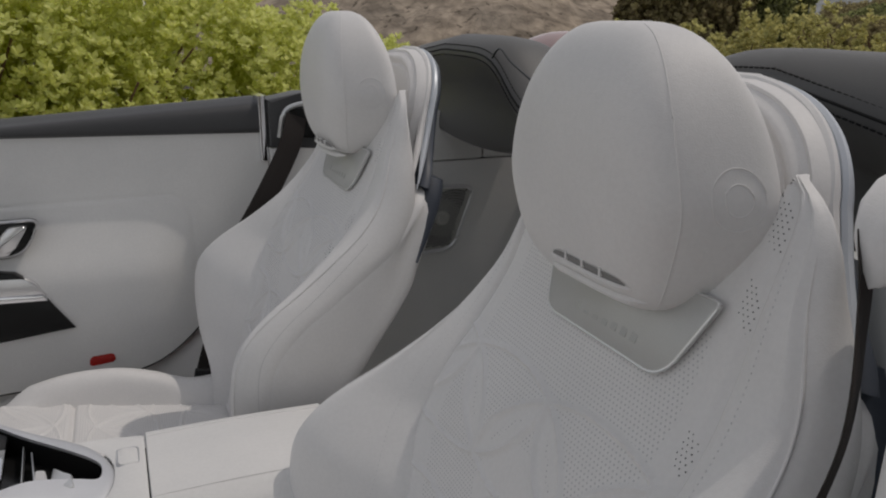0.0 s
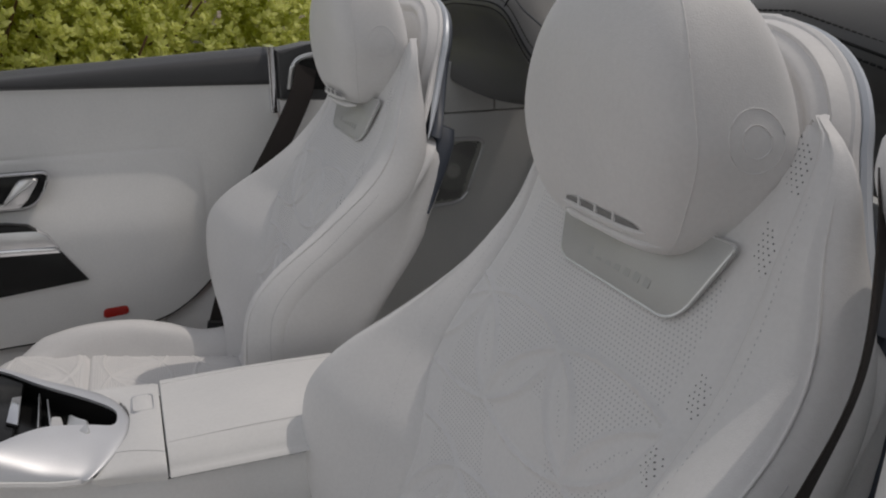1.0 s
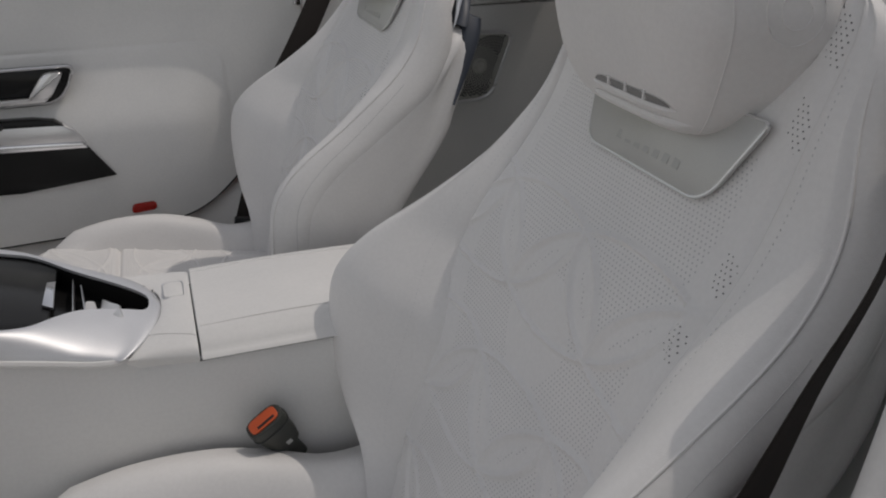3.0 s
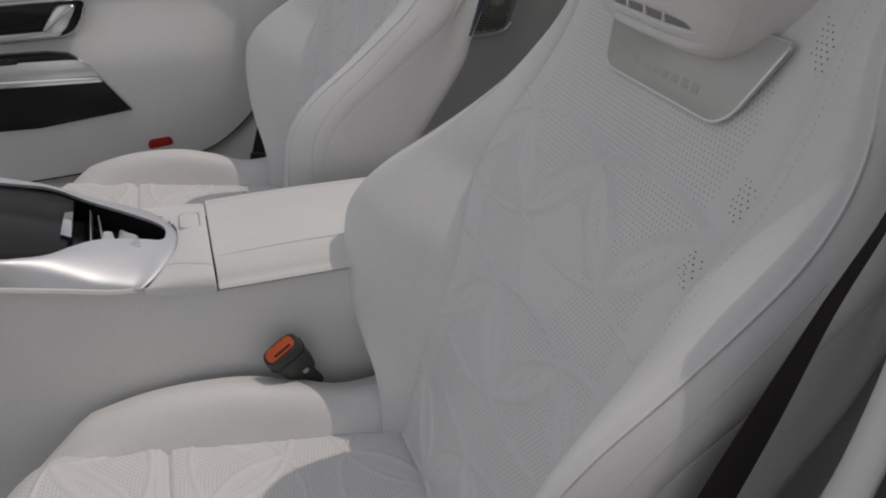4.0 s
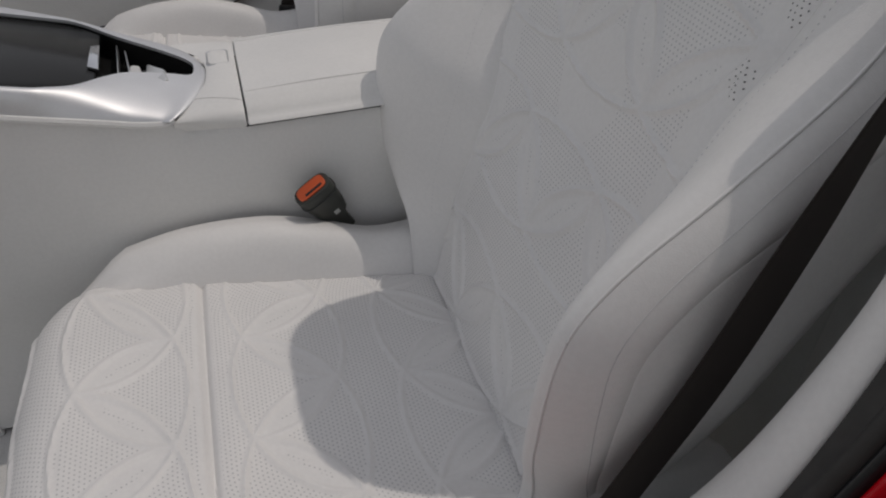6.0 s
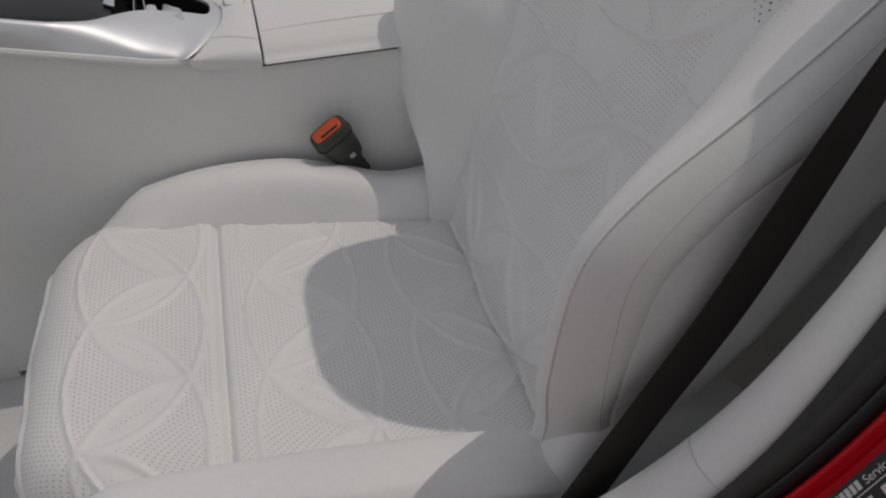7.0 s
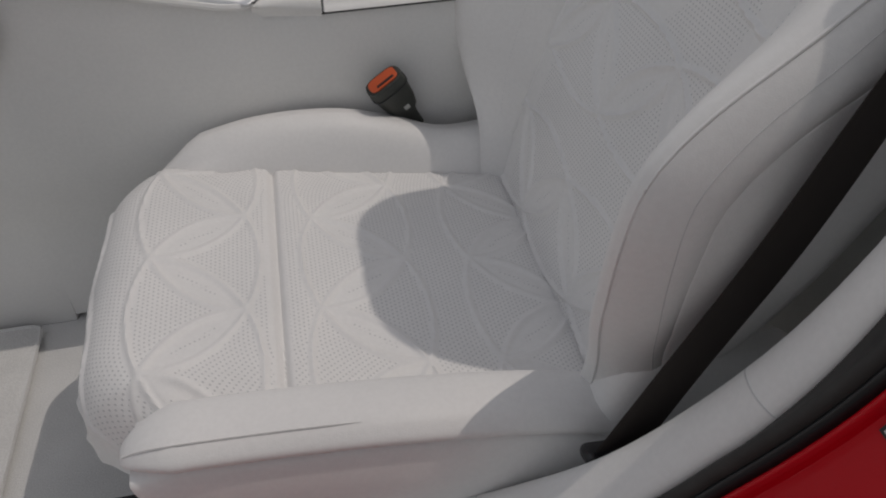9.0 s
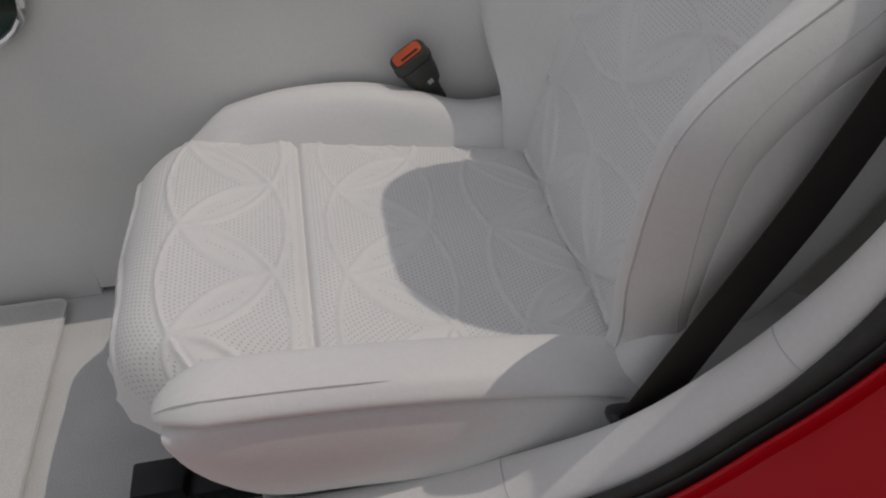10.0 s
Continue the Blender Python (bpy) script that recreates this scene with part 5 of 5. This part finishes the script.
collar = part("collar", grid(collar_point, list(range(len(edge_line))), [0, 0.02, 0.05, 0.1, 0.2, 0.3, 0.4, 0.5, 0.6, 0.7, 0.8, 0.9, 0.95, 0.98, 1]), M_door, con, "white leather collar in front of the lid")
part("collar_seam", tube([collar_point(18, v) + Vector((0, 0, 0.0002)) for v in frange(0.02, 0.99, 0.1)], 0.0007, 5), M_leather, collar)
btn = rounded_poly([(-0.010, -0.018), (0.010, -0.018), (0.010, 0.018), (-0.010, 0.018)], 0.005, 4)
part("push_button", slab([(0.004 + q.x, 0.922 + q.y, 0.6735) for q in btn], (0, 0, 0.0035), 0.001), M_door, collar)
part("button_frame", tube([(0.004 + q.x * 1.12, 0.922 + q.y * 1.08, 0.6756) for q in btn], 0.0011, 5, True), M_silver, collar)

# silver tray surround: a broad crested band on the near side, slim on the far side
INNER = [(-0.60, 0.808), (-0.30, 0.810), (-0.183, 0.815), (-0.156, 0.820), (-0.131, 0.831), (-0.108, 0.855), (-0.085, 0.872), (-0.048, 0.878), (-0.027, 0.879), (-0.022, 0.895), (-0.026, 0.916), (-0.051, 0.938), (-0.100, 0.968), (-0.138, 0.996), (-0.174, 1.002), (-0.30, 1.003), (-0.60, 1.004)]
CREST = [(-0.60, 0.800, 0.002), (-0.30, 0.803, 0.002), (-0.183, 0.806, 0.002), (-0.156, 0.810, 0.003), (-0.131, 0.814, 0.004), (-0.108, 0.816, 0.006), (-0.085, 0.818, 0.009), (-0.050, 0.819, 0.010), (-0.028, 0.829, 0.007), (-0.0115, 0.868, 0.002), (-0.0105, 0.908, 0.001), (-0.036, 0.955, 0.001), (-0.094, 0.984, 0.001), (-0.135, 1.007, 0.001), (-0.174, 1.020, 0.001), (-0.30, 1.045, 0.002), (-0.60, 1.060, 0.002)]
FOOT_Y = [(-0.60, 0.8015), (-0.30, 0.8030), (-0.19, 0.8035), (-0.155, 0.8035), (-0.125, 0.804), (-0.10, 0.804), (-0.08, 0.804), (-0.060, 0.804), (-0.0455, 0.8045)]
inner = catmull([(x, y, tray_top(x)) for x, y in INNER], 6)
crest_line = catmull([(x, y, tray_top(x) - d) for x, y, d in CREST], 6)
foot_line = catmull([(x, y, lip_height(x) + 0.0065) for x, y in FOOT_Y] + [(x + (0.001 if x > -0.03 else 0.0), y + (0.004 if y > 0.93 else 0.0), tray_top(x) - 0.012) for x, y, d in CREST[9:]], 6)
part("tray_wall", loft([[p - Vector((0, 0, d)) for p in inner] for d in (0.036, 0.0035)], closed=False, cap=False), M_gloss, con, "black tray lining")
rings = [[p - Vector((0, 0, d)) for p in inner] for d in (0.0035, 0.0015)]
for f in [k / 22 for k in range(23)]:
    ring = []
    for p, c, q in zip(inner, crest_line, foot_line):
        bend = c * 1.56 - (p + q) * 0.28
        ring.append(p * (1 - f) ** 2 + bend * 2 * f * (1 - f) + q * f * f)
    rings.append(ring)
part("tray_surround", loft(rings, closed=False, cap=False), M_satin, con, "brushed silver surround of the tray")
part("band_lip", tube(catmull([(x, y + 0.0015, lip_height(x) + 0.0032) for x, y in FOOT_Y], 4), lambda k: 0.0042 if k < 0.9 else 0.0042 - 0.03 * (k - 0.9), 8), M_door, con)
# black lining and cover of the tray
part("tray_floor", slab([p - Vector((0, 0, 0.033)) for p in inner], (0, 0, 0.004)), M_gloss, con, "gloss black tray")
cover = part("tray_cover", slab([(x, y, tray_top(x) - 0.010) for x, y in ((-0.60, 0.810), (-0.30, 0.812), (-0.183, 0.817), (-0.156, 0.822), (-0.131, 0.833), (-0.116, 0.848), (-0.116, 0.976), (-0.138, 0.993), (-0.174, 1.0), (-0.30, 1.001), (-0.60, 1.002))], (0, 0, 0.006), 0.0015), M_gloss, con, "gloss black sliding tray cover")
part("cover_grip", slab([(x, y, tray_top(x) - 0.004) for x, y in ((-0.123, 0.878), (-0.112, 0.872), (-0.114, 0.936), (-0.123, 0.932))], (0, 0, 0.005), 0.0015), M_chrome, cover, "bright metal grip")
part("divider", box((0.0012, 0.080, 0.010), 0.0004, 1, pose(-0.0985, 0.922, 0.684, 0, 0, 3)), M_silver, con)
part("divider", box((0.0016, 0.066, 0.014), 0.0005, 1, pose(-0.0885, 0.916, 0.680, 0, 0, 6)), M_silver, con)
part("key_block", loft([[(-0.080 + q.x * f, 0.892 + q.y * f, z) for q in rounded_poly([(-0.007, -0.018), (0.008, -0.018), (0.004, 0.016), (-0.007, 0.020)], 0.004, 3)] for z, f in ((0.655, 1), (0.678, 1), (0.684, 0.9), (0.686, 0.7))]), M_joint, con, "pale switch in the tray")
part("key_block", loft([[(-0.060 + q.x * f, 0.885 + q.y * f, z) for q in rounded_poly([(-0.012, -0.024), (0.014, -0.024), (0.011, 0.004), (0.002, 0.012), (-0.010, 0.028)], 0.004, 3)] for z, f in ((0.655, 1), (0.677, 1), (0.683, 0.92), (0.685, 0.75))]), M_badge_rim, con, "pale switch in the tray")

# trim on the console's flank far forward
trim = thing("footwell_trim", (-0.50, 0.80, 0.55), "dark oval trim ring with bright edge on the console flank", "car trim")
ov = [(-0.343 + 0.051 * math.cos(a), 0.800, 0.676 + 0.051 * math.sin(a)) for a in [k * math.tau / 24 for k in range(24)]]
part("face", slab(ov, (0, 0.014, 0), 0.001), M_green, trim)
part("ring", tube(ov, 0.0045, 8, True), M_silver, trim)

# ---- near door sill, seal and red body ----
SILL = [(-0.75, 0.372, 0.408), (-0.3, 0.372, 0.408), (-0.05, 0.368, 0.414), (0.035, 0.360, 0.427), (0.094, 0.343, 0.456), (0.152, 0.316, 0.508), (0.197, 0.296, 0.568), (0.238, 0.278, 0.641), (0.270, 0.269, 0.711), (0.302, 0.267, 0.788), (0.326, 0.273, 0.87), (0.350, 0.285, 0.955)]
SILL_LINE = catmull(SILL, 6)


def sill_sweep(profile):
    rings = []
    n = len(SILL_LINE)
    for i, p in enumerate(SILL_LINE):
        t = SILL_LINE[min(i + 1, n - 1)] - SILL_LINE[max(i - 1, 0)]
        t.y = 0
        t.normalize()
        out = Vector((t.z, 0, -t.x))
        k = min(1.0, max(0.0, (i / (n - 1) - 0.58) / 0.25))
        f = 1 - 0.38 * k
        g = min(1.0, max(0.0, (0.20 - p.x) / 0.10))
        rings.append([p + Vector((0, (dy * f if dy > -0.0435 else dy) - 0.012 * g * min(1.0, max(0.0, (-dy - 0.004) / 0.03)), 0)) + out * dn for dy, dn in profile])
    return rings


def smooth_profile(pts, per=4):
    return [(q.x, q.y) for q in catmull([(*p, 0) for p in pts], per)]


sill = thing("door_sill", (0, 0.36, 0.26), "white curved sill trim rising into the door pillar", "sill")
part("trim_band", loft(sill_sweep(smooth_profile([(0.012, 0.06), (0.010, 0.03), (0.005, 0.010), (-0.004, 0.0), (-0.022, -0.005), (-0.037, -0.002), (-0.043, 0.006)])), closed=False, cap=False), M_door, sill, "white trim band")
part("inner_lining", loft(sill_sweep(smooth_profile([(0.009, 0.016), (0.022, 0.05), (0.050, 0.12), (0.10, 0.26)])), closed=False, cap=False), M_lining, sill, "grey lining inside the pillar")


def across_band(i):
    ring = sill_sweep(smooth_profile([(0.005, 0.0095), (-0.004, -0.0003), (-0.022, -0.0053), (-0.037, -0.0023), (-0.0425, 0.005)], 3))[i]
    return ring


for i in (round(6 * 6.75), round(6 * 3.6)):
    part("joint", tube(across_band(i), 0.0005, 5), M_joint, sill)
seal = thing("door_seal", (0, 0.33, 0.26), "black rubber door seal along the sill", "door seal")
part("seal", loft(sill_sweep(smooth_profile([(-0.042, 0.012), (-0.042, 0.002), (-0.0445, -0.004), (-0.0495, -0.004), (-0.053, 0.000), (-0.054, 0.010)])), closed=False, cap=False), M_rubber, seal)
part("seal_lip", loft(sill_sweep(smooth_profile([(-0.0525, 0.002), (-0.055, 0.0005), (-0.058, 0.003), (-0.060, 0.010)])), closed=False, cap=False), M_black, seal)
jamb = thing("door_jamb", (0.3, 0.2, 0.26), "glossy red painted door jamb with a folded flange", "car body")
part("flange", loft(sill_sweep(smooth_profile([(-0.059, 0.009), (-0.062, 0.0035), (-0.066, 0.0035), (-0.069, 0.010)])), closed=False, cap=False), M_red, jamb)
part("panel", loft(sill_sweep(smooth_profile([(-0.068, 0.009), (-0.08, 0.012), (-0.12, 0.015), (-0.17, 0.022), (-0.22, 0.040), (-0.25, 0.08), (-0.252, 0.16)])), closed=False, cap=False), M_red, jamb, "glossy red paint")

# label on the jamb: black sticker with a printed heading, other lines as bars
sticker = thing("service_label", (0.33, 0.15, 0.62), "black printed service sticker on the red jamb", "label")
i0 = 43
p0 = sill_sweep([(-0.073, 0.0108), (-0.133, 0.0170)])[i0]
p1 = sill_sweep([(-0.073, 0.0108), (-0.133, 0.0170)])[i0 + 5]
ex = (p1[0] - p0[0]).normalized()
ey = (p0[0] - p0[1]).normalized()
ey = (ey - ex * ey.dot(ex)).normalized()
ez = ex.cross(ey).normalized()
SM = Matrix.Translation(p0[0] + ez * 0.001) @ Matrix((ex, ey, ez)).transposed().to_4x4()


def sticker_box(x, y, w, h, lift, mat, name, thick=0.0004):
    return part(name, box((w, h, thick), 0, 1, SM @ pose(x + w / 2, y - h / 2, lift)), mat, sticker, smooth=False)


sticker_box(0, 0, 0.075, 0.042, 0.0004, M_ink, "backing")
for y in (-0.0085, -0.0235, -0.0325):
    sticker_box(0.001, y, 0.073, 0.0005, 0.0008, M_print, "rule")
for k in range(7):
    sticker_box(0.002 + k * 0.0036, -0.0022, 0.0026, 0.0046, 0.0008, M_print, "bar")
for k in range(12):
    if k not in (5, 8):
        sticker_box(0.003 + k * 0.0052, -0.0115, 0.0038, 0.0095, 0.0008, M_print, "bar")
for k in range(11):
    if k not in (3, 6):
        sticker_box(0.020 + k * 0.0042, -0.0255, 0.003, 0.005, 0.0008, M_print, "bar")
for k in range(9):
    sticker_box(0.006 + k * 0.0072, -0.0345, 0.0058, 0.004, 0.0008, M_print, "bar")
txt = bpy.data.curves.new("heading", "FONT")
txt.body, txt.size, txt.extrude = "Service24h", 0.0062, 0.0001
tob = new("heading_text", txt)
tob.matrix_world = SM @ pose(0.029, -0.0068, 0.0008)
dg = bpy.context.evaluated_depsgraph_get()
tmesh = bpy.data.meshes.new_from_object(tob.evaluated_get(dg))
tmesh.transform(SM @ pose(0.029, -0.0068, 0.0008))
bpy.data.objects.remove(tob)
part("printed_heading", tmesh, M_print, sticker, smooth=False)
